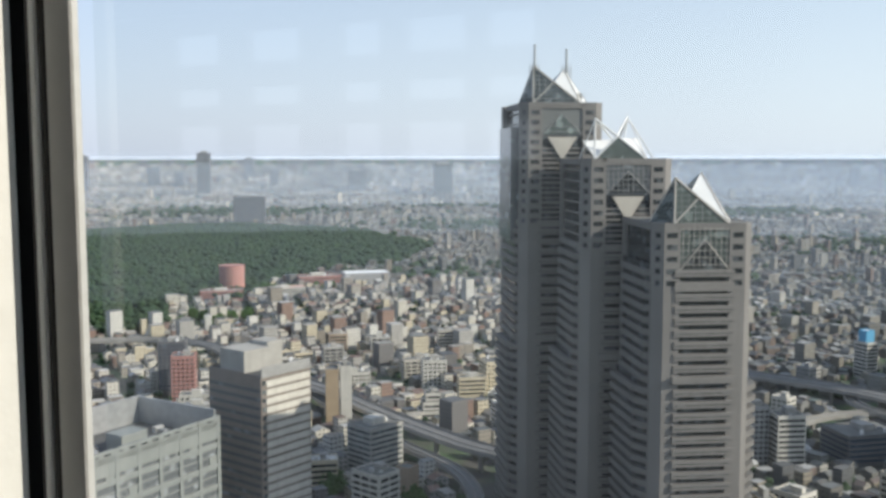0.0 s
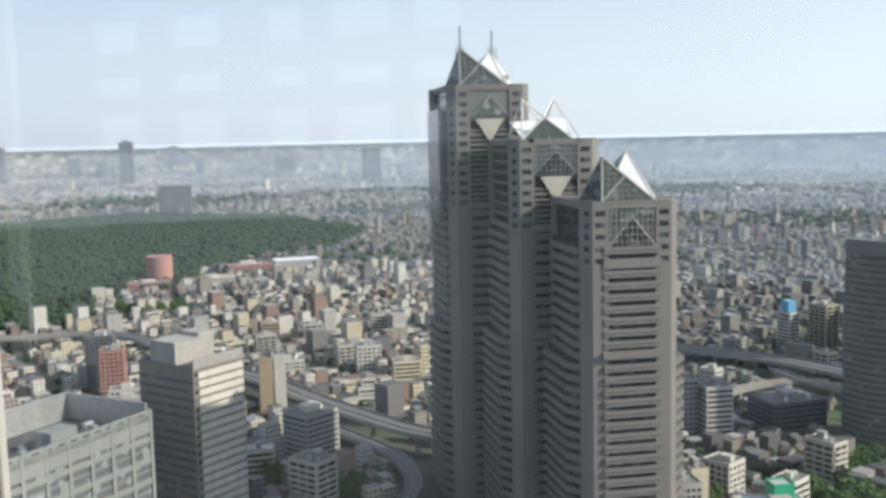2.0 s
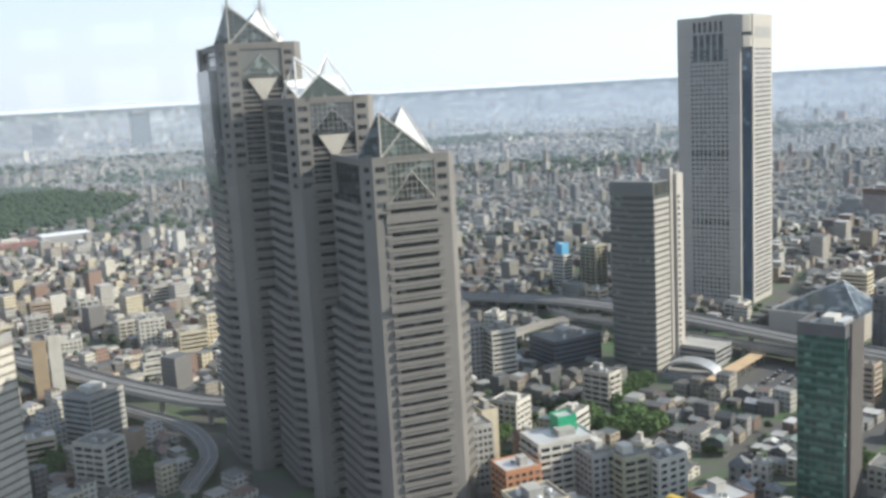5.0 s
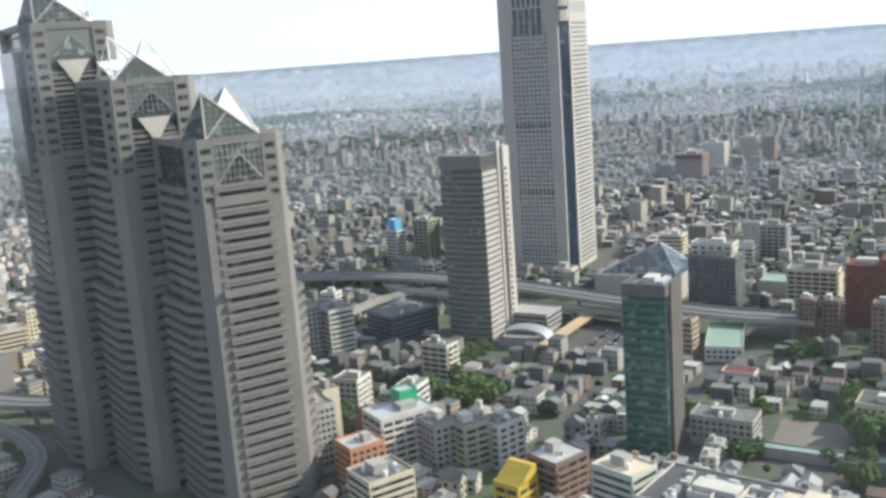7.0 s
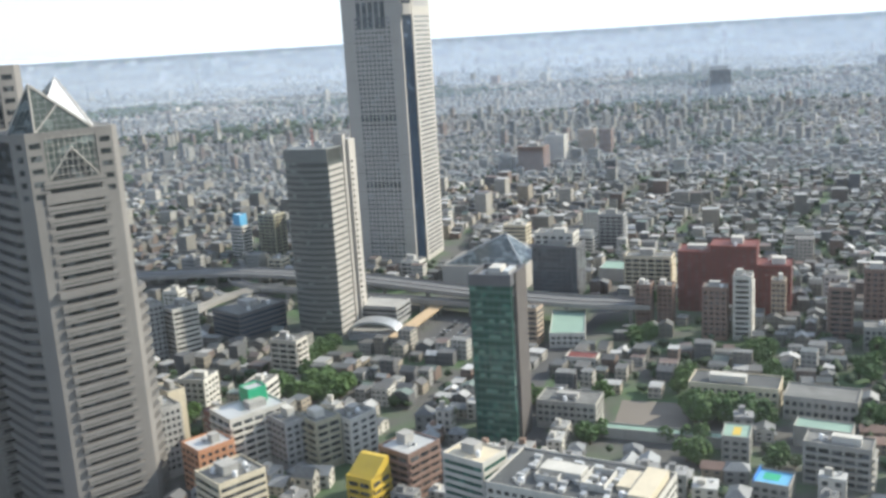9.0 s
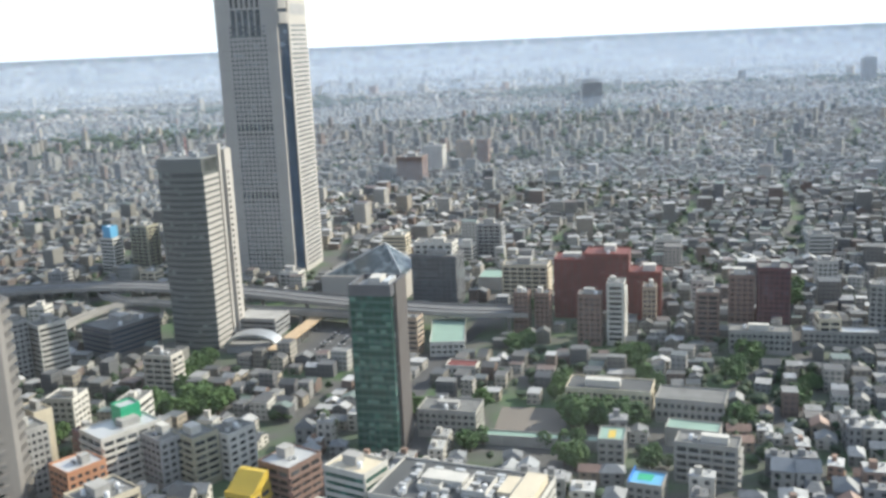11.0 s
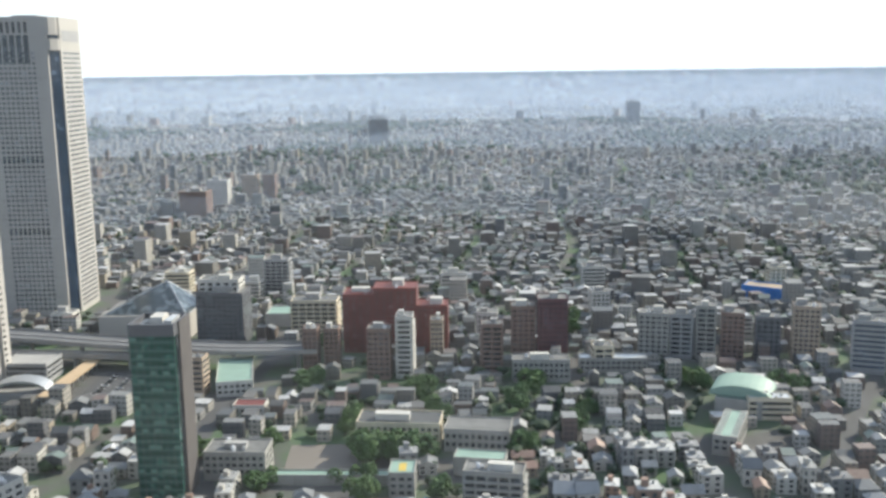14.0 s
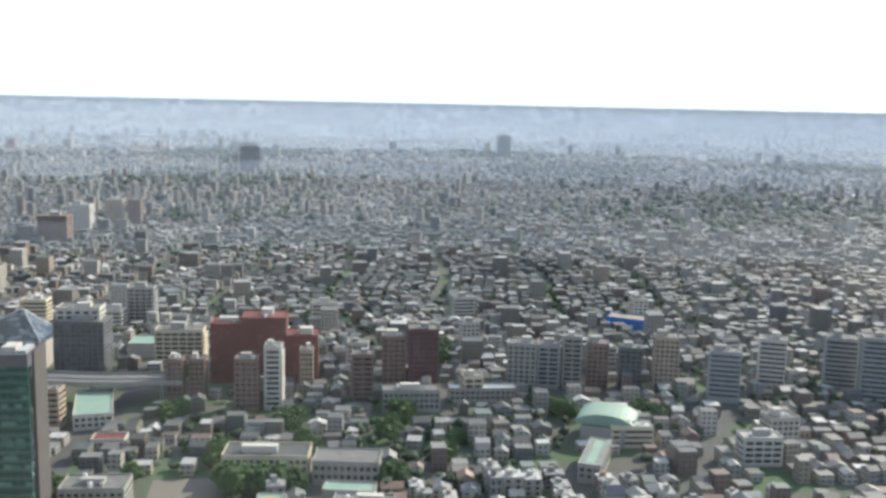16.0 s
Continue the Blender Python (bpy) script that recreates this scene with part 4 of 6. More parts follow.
building("slim_tower", "slim brown apartment tower with balconies", 524, 323, 14, 14, 32, GRID, BROWN_WALL, "balcony", busy=1, group=TALL)
building("apartment_block", "brown tiled tower beside a maroon one", 559, 320, 16, 16, 37, GRID, BROWN_WALL, "grid", group=TALL, busy=1)
building("apartment_block", "maroon tiled apartment tower with rounded top", 567, 302, 20, 18, 43, GRID, MAROON_WALL, "grid", bay=3, group=TALL, busy=1)
building("school_wing", "long low white building with a flat roof", 524, 287, 36, 14, 14, GRID, SHADED_WHITE, "grid", floor=3.6)
building("apartment_block", "pale grey apartment tower on an avenue", 610, 247, 20, 16, 31, 20, SHADED_WHITE, "grid", group=TALL)
building("apartment_block", "dark grey apartment tower on an avenue", 619, 231, 15, 16, 30, 20, GREY_WALL, "balcony", group=TALL)
building("slim_tower", "white round-cornered apartment tower", 625, 216, 13, 14, 36.5, 20, SHADED_WHITE, "balcony", group=TALL, busy=1)
building("apartment_block", "brown brick apartment tower", 634, 201, 15, 16, 32, 20, BROWN_WALL, "grid", group=TALL)
building("apartment_block", "dark apartment tower with a white edge", 642, 180, 16, 16, 30, 20, DARK_WALL, "grid", group=TALL)
building("apartment_block", "tan apartment tower on an avenue", 656, 159, 17, 16, 37, 20, TAN_WALL, "grid", group=TALL)
building("office_block", "blue-grey office block with ribbon windows", 650, 118, 20, 16, 34, 14, GREY_WALL, "ribbon", group=TALL, glass=GLASS_BLUE)
building("office_block", "pale office block with ribbon windows", 694, 94, 18, 16, 36, 10, WHITE_WALL, "ribbon", group=TALL)
building("office_block", "grey office block on an avenue", 720, 52, 21, 18, 37, 10, GREY_WALL, "ribbon", group=TALL)
building("office_block", "dark grey glass office block on an avenue", 697, 25, 26, 18, 45, 10, GREY_WALL, "ribbon", glass=GLASS_BLUE, group=TALL)
building("office_block", "brown office building in the middle distance", 898, 1026, 37, 30, 36, GRID, BROWN_WALL, "grid")
building("office_block", "white office building in the middle distance", 972, 1060, 30, 24, 42, GRID, WHITE_WALL, "grid")
building("office_block", "tan apartment building in the middle distance", 1060, 1085, 24, 20, 40, GRID, TAN_WALL, "grid")
building("office_block", "dark apartment building in the middle distance", 1078, 1062, 18, 20, 40, GRID, BROWN_WALL, "grid")
building("school_building", "long cream school building with a grey roof", 392, 299, 44, 20, 13, 29, CREAM_WALL, "grid", floor=3.6, roof=ROOF_DARK, busy=1)
building("sports_hall", "white school hall with a long pale skylight", 408, 260, 34, 20, 12, GRID - 6, SHADED_WHITE, "grid", floor=4.5, roof=ROOF_GREY, busy=0)
building("apartment_block", "white low-rise apartment block", 352, 216, 27, 13, 18, GRID - 8, SHADED_WHITE, "balcony")
building("low_block", "white low building with a cluttered roof", 315, 340, 30, 18, 14, GRID, SHADED_WHITE, "grid", busy=7)
annex = building("low_block", "small school annex with a green and yellow roof", 342, 260, 12, 16, 12, GRID, SHADED_WHITE, "grid", roof=ROOF_GREEN, busy=0)
piece("roof_stripe", annex, YELLOW_WALL, (9, 3.4, .06), (0, 1.7, 12.13), 0)
wide = building("large_flat_roof_block", "wide white building, roof crowded with air units", 234, 248, 63, 34, 29, 24.5, WHITE_WALL, "grid", busy=14, roof=ROOF_DARK)
for k in range(36):
    piece("air_unit", wide, TIN if k % 4 else STEEL, (3.2, 2.0, 1.5), (-13 + (k % 6) * 4.4 + .6 * (k // 6 % 2), -22 + (k // 6) * 8.5 + (k % 3) * .8, 29.1), 90 * (k % 2))
bm = bmesh.new()
box(bm, -12, 12, -30, -22, 29.1, 32.5)
box(bm, -4, 10, -21, -15, 29.1, 31)
part("penthouse", bm, CREAM_WALL, wide, "cream flat-topped penthouse")
bm = bmesh.new()
for y0 in (-12, 6):
    for x0, x1, y1, y2 in ((-8, 6, y0, y0 + .4), (-8, 6, y0 + 9, y0 + 9.4), (-8, -7.6, y0 + .4, y0 + 9), (5.6, 6, y0 + .4, y0 + 9)):
        box(bm, x0, x1, y1, y2, 29.1, 32)
part("screen_wall", bm, WHITE_WALL, wide)
building("white_corner_block", "white angular building with an open roof terrace", 217, 291, 20, 16, 31, 15, WHITE_WALL, "ribbon", glass=GLASS_GREEN, busy=1, roof=CREAM_WALL)
building("apartment_block", "white balconied apartment block with a green roof tank", 176, 414, 30, 20, 27, GRID - 28, WHITE_WALL, "balcony", roof=TIN, busy=3)
building("roof_box", "green painted roof box on an apartment block", 182, 420, 10, 9, 34, GRID - 28, GREEN_PAINT, "none", busy=0, clear=.3, roof=TIN)
building("apartment_block", "grey tiled block between neighbours", 187, 396, 12, 16, 24, GRID - 28, GREY_WALL, "grid")
building("apartment_block", "olive tiled block with green balconies", 199, 387, 14, 16, 24, GRID - 28, OLIVE_WALL, "balcony")
building("apartment_block", "white plastered block with small windows", 215, 384, 17, 16, 22, GRID - 20, WHITE_WALL, "grid", bay=4.5)
building("apartment_block", "dark brown block with a pale flat roof", 214, 334, 20, 18, 22, GRID - 20, BROWN_WALL, "balcony", roof=TIN)
gold = building("yellow_building", "bright yellow painted building with slanting top", 192, 333, 13, 14, 16, GRID - 10, YELLOW_WALL, "balcony", roof=YELLOW_WALL, busy=0)
bm = bmesh.new()
prism(bm, [(-6.2, 16.1), (6.2, 16.1), (6.2, 22.5), (3.5, 22.5)], -6.5, 6.5)
for v in bm.verts:
    v.co = Vector((v.co.x, v.co.z, v.co.y))
part("slanting_top", bm, YELLOW_WALL, gold)
building("orange_building", "orange tiled apartment block with white roof", 149, 400, 18, 16, 22, GRID - 26, ORANGE_WALL, "grid", roof=TIN)
building("white_slab", "narrow cream slab lit by the sun", 152, 452, 9, 16, 33, GRID - 26, CREAM_WALL, "none", busy=1)
building("grey_slab", "grey block with dark square windows", 139, 430, 14, 16, 34, GRID - 26, CONCRETE, "grid", bay=2.6)
building("low_block", "cream flat-roofed building with roof plant", 143, 362, 22, 20, 23, GRID - 26, CREAM_WALL, "ribbon", busy=8)
building("red_tile_block", "small dark red tiled building", 165, 425, 9, 12, 25, GRID - 26, MAROON_WALL, "grid", busy=1)
building("tan_slab", "ochre windowless slab tower", -79, 680, 9, 18, 45, 8, OCHRE_WALL, "none", busy=0)
building("white_slab", "white windowless slab beside an ochre one", -69.5, 682, 8, 18, 47, 8, WHITE_WALL, "none", busy=1)
building("grey_office", "grey octagonal-looking office block with ribbon windows", -42, 587, 26, 22, 31, -45, CONCRETE, "ribbon", glass=GLASS_GREY)
building("stepped_block", "white terraced building narrowing to the top", -8, 703, 21, 18, 9, 10, WHITE_WALL, "ribbon", busy=0)
building("stepped_block", "white upper terraces of a stepped building", -8, 704, 16, 14, 15, 10, WHITE_WALL, "ribbon", busy=0, clear=.4)
building("stepped_block", "white topmost terrace of a stepped building", -8, 705, 11, 10, 21, 10, WHITE_WALL, "ribbon", busy=1, clear=.4)
building("dark_office_block", "low dark glass office building", 268, 610, 40, 30, 20, GRID - 20, DARK_WALL, "ribbon", glass=GLASS_BLUE, roof=ROOF_GREY)
building("office_block", "grey and white slab office building", 214, 596, 18, 16, 34, GRID - 26, WHITE_WALL, "ribbon", busy=2)
building("sign_tower", "grey building with an ochre sign tower", 196, 602, 14, 14, 38, GRID - 26, GREY_WALL, "grid", busy=1)
building("blue_sign_block", "white tower topped by a blue billboard", 370, 842, 15, 12, 32, GRID - 10, WHITE_WALL, "ribbon", busy=1)
building("billboard", "light blue billboard box on a roof", 370, 842, 9, 9, 42, GRID - 10, BLUE_PALE, "none", busy=0, clear=.3, roof=NEAR_WHITE)
building("apartment_block", "grey apartment block behind a billboard", 398, 832, 20, 16, 40, GRID - 10, OLIVE_WALL, "balcony")
building("apartment_block", "blue-grey striped apartment block", 424, 815, 26, 16, 40, GRID - 10, GREY_WALL, "balcony")
def round_hall():
    ob = thing("red_hall", -302, 1385, 0, 0, "round salmon-red hall at the edge of the woods", "hall")
    keep(-302, 1385, 24)
    bm = bmesh.new()
    prism(bm, [(18 * math.cos(k * math.pi / 12), 16 * math.sin(k * math.pi / 12)) for k in range(24)], -1, 38)
    part("wall", bm, PINK_WALL, ob)
    bm = bmesh.new()
    prism(bm, [(18.6 * math.cos(k * math.pi / 12), 16.6 * math.sin(k * math.pi / 12)) for k in range(24)], 38, 40)
    part("roof", bm, PINK_WALL, ob)
    for k in range(5):
        piece("band", ob, TAN_WALL, (9, .5, 1.2), (0, -16, 5 + 7 * k), 0)


round_hall()
building("salmon_block", "low salmon-roofed institute building", -300, 1310, 56, 26, 14, 12, PINK_WALL, "ribbon", busy=5)
building("salmon_block", "salmon-walled institute building among trees", -185, 1440, 64, 30, 18, 20, PINK_WALL, "ribbon", busy=6)
building("salmon_block", "salmon-walled institute wing among trees", -215, 1335, 50, 24, 15, 20, WHITE_WALL, "ribbon", busy=4, roof=PINK_WALL)
building("white_roof_hall", "wide hall with a white flat roof", -120, 1500, 70, 46, 16, 14, GREY_WALL, "none", busy=0, roof=WHITE_STEEL)
building("maroon_block", "dark maroon building with pale bands", -190, 620, 34, 24, 30, 8, MAROON_WALL, "ribbon", busy=3)
building("maroon_block", "small dark red building by the expressway", -205, 760, 18, 18, 38, 8, PINK_WALL, "grid", busy=2)
building("blue_block", "dark blue office block beside the expressway", -222, 790, 22, 22, 44, 8, DARK_WALL, "grid", glass=GLASS_BLUE)
building("cream_block", "cream building with tall windows", 55, 800, 46, 24, 26, 14, CREAM_WALL, "grid")
building("cream_block", "white cubic building with dark windows", -8, 800, 20, 18, 26, 8, WHITE_WALL, "grid")
building("temple_hall", "wide white building with stepped roofs", 62, 735, 50, 30, 14, -18, WHITE_WALL, "ribbon", busy=2)
building("low_block", "white low building with blue panels", -36, 505, 20, 16, 28, -40, WHITE_WALL, "balcony")
building("low_block", "grey low building beside trees", -20, 530, 9, 9, 22, -40, TAN_WALL, "none", busy=0)


# striped slab tower
def striped_tower():
    ob = building("striped_tower", "brown-grey office tower with white striped front", -93, 486, 33, 39, 88, 52, TAUPE_WALL, "ribbon", floor=4.3, busy=0, plain=("w",), glass=GLASS_GREY, roof=ROOF_DARK)
    for i in range(19):
        piece("pale_spandrel", ob, WHITE_WALL, (29, .5, 3.0), (1, -19.8, 83 - i * 4.3), 0)
    piece("crown_band", ob, GREY_WALL, (32.5, .5, 5), (0, -19.5, 87.8), 0)
    bm = bmesh.new()
    box(bm, -15, 6, -6, 12, 88, 99)
    box(bm, 2, 12, -4, 9, 88, 101)
    part("plant_room", bm, CONCRETE, ob, "pale concrete plant room")
    for i in range(19):
        piece("rear_ribbon", ob, GLASS_SOFT, (37, .1, 1.6), (-16.5, 0, 3 + i * 4.3), 270)


striped_tower()


# wide office block with framed windows and a walled roof
def framed_block():
    a = math.degrees(math.atan2(438.2 - 373.7, -102.8 + 141.3))
    ob = thing("framed_office_block", -102.8, 438.2, 0, a, "white office block with square framed windows and a walled roof", "office building")
    keep(-150, 420, 60)
    W, D, H = 118.0, 62.0, 76.0     # front along -x from the corner, depth +y
    bm = bmesh.new()
    box(bm, -W, 0, .6, D, -1, H - 10)
    part("core", bm, GLASS_SOFT, ob, "grey glazing")
    n = 10
    for i in range(n + 1):
        piece("column", ob, FROST_WALL, (1.9, 1.2, H), (-W + .9 + (W - 1.8) * i / n, .8, 0), 0)
    floors = 8
    for k in range(floors):
        z = H - 5.2 - k * 9.6
        piece("beam", ob, FROST_WALL, (W, 1.0, 2.6), (-W / 2, .8, z), 0)
        for i in range(n):
            xx = -W + .9 + (W - 1.8) * (i + .5) / n
            piece("sill", ob, FROST_WALL, (9.6, .7, .5), (xx, .7, z - 3.6), 0)
            if (i * 3 + k) % 4 == 0:
                piece("panel", ob, FROST_WALL, (4.6, .5, 3.4), (xx + 2.4, .6, z - 7.0), 0)
    for k in range(18):
        piece("parapet_slot", ob, GLASS_DARK, (3.4, .12, .7), (-W + 3 + k * 6.4, -.22, H - 2), 0)
    bm = bmesh.new()
    box(bm, -W, .3, -.2, 1.0, H - 10.5, H)
    box(bm, -1.2, .3, 1.0, D, H - 10.5, H)
    part("parapet", bm, FROST_WALL, ob)
    bm = bmesh.new()
    box(bm, -W, -1.2, 1.0, D, H - 10, H - 9.4)
    part("roof", bm, ROOF_DARK, ob)
    bm = bmesh.new()
    box(bm, -W, -1.2, D - 12, D - 11, H - 9.4, H + 3.4)
    box(bm, -2.4, -1.3, 1.0, D - 12, H - 9.4, H + 3.0)
    part("screen_wall", bm, STEEL, ob, "blue-grey louvred screen")
    rng = random.Random(3)
    for k in range(26):
        piece("air_unit", ob, TIN if k % 3 else STEEL, (rng.choice((3, 5)), 2.4, rng.choice((2, 2.8))), (-rng.uniform(8, W - 6), rng.uniform(8, D - 18), H - 9.4), rng.choice((0, 90)))
    bm = bmesh.new()
    box(bm, -44, -30, 14, 24, H - 9.4, H - 1)
    part("plant_room", bm, FROST_WALL, ob)
    for i in range(12):
        piece("side_ribbon", ob, GLASS_DARK, (D - 6, .1, 2.2), (0, D / 2, H - 10 - i * 5.2), 90)


framed_block()


# pale mid-rise blocks scattered among the houses
rng_b = random.Random(77)
made = 0
for _ in range(400):
    az, r = (rng_b.uniform(-15, 4), rng_b.uniform(540, 980)) if rng_b.random() < .5 else (rng_b.uniform(19, 84), rng_b.uniform(500, 900))
    x, y = r * math.sin(radians(az)), r * math.cos(radians(az))
    w, d = rng_b.uniform(12, 24), rng_b.uniform(11, 16)
    if made == 44 or any((x - kx) ** 2 + (y - ky) ** 2 < (kr + w * .7) ** 2 for kx, ky, kr in KEEP):
        continue
    wall, word = rng_b.choice(((WHITE_WALL, "white"), (CREAM_WALL, "cream"), (ECRU_WALL, "ecru"), (TAN_WALL, "tan"), (CONCRETE, "grey concrete"), (WHITE_WALL, "white"), (CREAM_WALL, "cream")))
    style = rng_b.choice(("balcony", "grid", "ribbon"))
    building("mid_rise_block", word + " mid-rise block with " + {"balcony": "long balconies", "grid": "small windows", "ribbon": "window bands"}[style] + " among houses", x, y, w, d, rng_b.uniform(12, 24), (12 if az < 15 else GRID) + rng_b.uniform(-8, 8), wall, style, roof=rng_b.choice((ROOF_GREY, TIN, ROOF_GREY, CONCRETE)), busy=4, group="mid-rise blocks among the houses")
    made += 1


# ---------------------------------------------------------------- far towers on the plain
def far_tower(x, y, w, d, h, label, wall, yaw=8):
    X, Y, Z = (float(v) for v in settle(np.array(float(x)), np.array(float(y)), np.array(0.0)))
    k = math.hypot(X, Y) / math.hypot(x, y)
    ob = thing("distant_tower", X, Y, Z - 1, yaw, label, "distant tower", "towers on the far plain")
    bm = bmesh.new()
    box(bm, -w / 2 * k, w / 2 * k, -d / 2 * k, d / 2 * k, 0, h * k)
    part("wall", bm, wall, ob)
    bm = bmesh.new()
    box(bm, -w / 4 * k, w / 4 * k, -d / 4 * k, d / 4 * k, h * k, h * k * 1.05)
    part("plant_room", bm, GREY_WALL, ob)
    n = 12
    for i in range(n):
        piece("window", ob, GLASS_SOFT, (w * .88 * k, .3, h * k / n * .55), (0, -d / 2 * k, h * k * (i + .3) / n), 0)


far_tower(-2, 4956, 86, 60, 157, "grey-blue office tower on the far plain", GLASS_GREY)
far_tower(-1220, 4996, 66, 60, 214, "slim dark tower on the far plain", DARK_WALL)
far_tower(2625, 6254, 66, 50, 119, "hazy tower on the far plain", DARK_WALL, -20)
far_tower(-474, 5389, 98, 60, 122, "broad grey block on the far plain", DARK_WALL)
far_tower(-545, 2745, 88, 40, 84, "dark broad block behind the woods", DARK_WALL)
far_tower(-1905, 6446, 78, 60, 130, "grey tower on the far plain", DARK_WALL)
far_tower(-1573, 7934, 80, 60, 182, "pale slim tower on the far plain", DARK_WALL)
far_tower(-1999, 5422, 64, 60, 198, "dark grey tower on the far plain", DARK_WALL)
far_tower(-1105, 6412, 58, 50, 118, "pale tower on the far plain", DARK_WALL)
far_tower(-1700, 6300, 60, 50, 100, "low grey tower on the far plain", DARK_WALL)
far_tower(7747, 9369, 100, 80, 130, "lone tower near the horizon", DARK_WALL, -40)
far_tower(3172, 1382, 44, 40, 80, "dark apartment tower far off", DARK_WALL, -60)
far_tower(1967, 1550, 48, 40, 74, "grey apartment tower far off", DARK_WALL, -50)
far_tower(2471, 1953, 54, 40, 54, "grey block far off", DARK_WALL, -50)


# ---------------------------------------------------------------- school ground, court, long roofs
def patch(name, x, y, w, d, yaw, z, material, label, category):
    bm = bmesh.new()
    box(bm, -w / 2, w / 2, -d / 2, d / 2, -1, z)
    ob = setting(name, bm, material, label, category)
    ob.matrix_world = pose(x, y, 0, 0, 0, yaw)
    keep(x, y, math.hypot(w, d) / 2 * .85)


patch("schoolyard", 351, 318, 38, 36, 36, .1, DIRT, "bare earth schoolyard", "yard")
patch("sports_court", 338.5, 303, 7, 62, 32, .14, COURT, "green sports court beside a wall", "court")
building("long_shed", "long low shed with a pale green roof", 330, 297, 70, 7, 4.5, 32, SHADED_WHITE, "none", busy=0, roof=ROOF_GREEN, clear=.6)
building("low_hall", "low hall with a pale green roof", 414, 446, 22, 52, 9, -45, WHITE_WALL, "grid", busy=0, roof=ROOF_GREEN)
building("low_hall", "low hall with a mint green roof", 380, 241, 25, 12, 9, GRID - 8, SHADED_WHITE, "none", busy=0, roof=ROOF_GREEN)
building("red_roof_house", "low house with a dark red roof", 378, 396, 18, 12, 7, GRID, WHITE_WALL, "grid", busy=0, roof=RED_WALL)
gym = building("gymnasium", "gymnasium with a curved pale green roof", 538, 163, 26, 34, 10, 10, SHADED_WHITE, "none", busy=0, roof=ROOF_GREEN)
bm = bmesh.new()
half, deep = 17.2, 13.2
arc = [(half * math.cos(math.pi * i / 12), 10.9 + 6.5 * math.sin(math.pi * i / 12)) for i in range(13)]
prism(bm, arc, -deep, deep)
for v in bm.verts:
    v.co = Vector((v.co.z, v.co.x, v.co.y))
part("vaulted_roof", bm, ROOF_GREEN, gym, "curved pale green sheet roof")
ridged = building("long_shed", "long building with a pale green ridged roof", 484, 152, 12, 42, 10, 10, SHADED_WHITE, "grid", busy=0, roof=ROOF_GREEN)
for k in range(9):
    for side_y in (5.5, -2.3):
        piece("roof_rib", ridged, WHITE_WALL, (1.2, 3.2, .7), (-19 + k * 4.7, side_y, 10.1), 0)
pool = building("playground_block", "small building with a blue and green play roof", 321, 226, 15, 14, 8, 24, SHADED_WHITE, "grid", busy=0, roof=BLUE_PALE)
piece("play_mat", pool, GREEN_PAINT, (6.5, 6.5, .06), (1, 4, 8.13), 0)
piece("fence_panel", pool, BLUE_PAINT, (14.2, .3, 2.0), (0, 6.6, 8.1), 0)
building("blue_roof_hall", "blue-walled hall far among houses", 822, 231, 40, 20, 10, 0, BLUE_PAINT, "none", busy=0, roof=OCHRE_WALL)
building("low_block", "long white flat-roofed building", 566, 257, 44, 12, 9, GRID, SHADED_WHITE, "grid", busy=0, roof=TIN)
building("court_roof", "wide low building with green roof courts", 545, 520, 36, 26, 10, GRID, GREY_WALL, "none", busy=0, roof=ROOF_GREEN)


# ---------------------------------------------------------------- trees
def crown_mesh(name, seed, r, h, clumps):
    rng = random.Random(seed)
    bm = bmesh.new()
    for _ in range(clumps):
        a, b = rng.uniform(0, 2 * math.pi), rng.uniform(-1, 1)
        s = rng.uniform(.55, 1.0) ** .5
        k = math.sqrt(1 - b * b)
        lump = 1 + .25 * math.sin(3 * a + seed) * k
        c = Vector((r * s * k * math.cos(a) * lump, r * s * k * math.sin(a) * lump, h * .62 + h * .4 * b * s))
        q = rng.uniform(.5, 1.05) * r * .26
        got = bmesh.ops.create_icosphere(bm, subdivisions=1, radius=q, matrix=Matrix.Translation(c))
        for v in got["verts"]:
            v.co += Vector((rng.uniform(-.35, .35), rng.uniform(-.35, .35), rng.uniform(-.35, .35))) * q
    return mesh_of(name, bm, LEAVES)


TREES = []
for k in range(3):
    tree = thing("tree", 0, 0, -500, 0, "leafy green broadleaf tree with a ragged round crown", "tree", "street and yard trees")
    bm = bmesh.new()
    beam(bm, (0, 0, -.5), (.2, .1, 5.2), .42, 7, .6)
    for j in range(5):
        an = j * 1.26 + k
        beam(bm, (.15, .1, 3.4 + .3 * j), (2.3 * math.cos(an), 2.3 * math.sin(an), 6.6 + .3 * j), .2, 5, .4)
    part("trunk", bm, BARK, tree)
    c = new("crown", crown_mesh("crown", 3 + k, 3.6, 9.5, 70))
    c.parent = tree
    TREES.append(tree)
TREE_COUNT = [0]


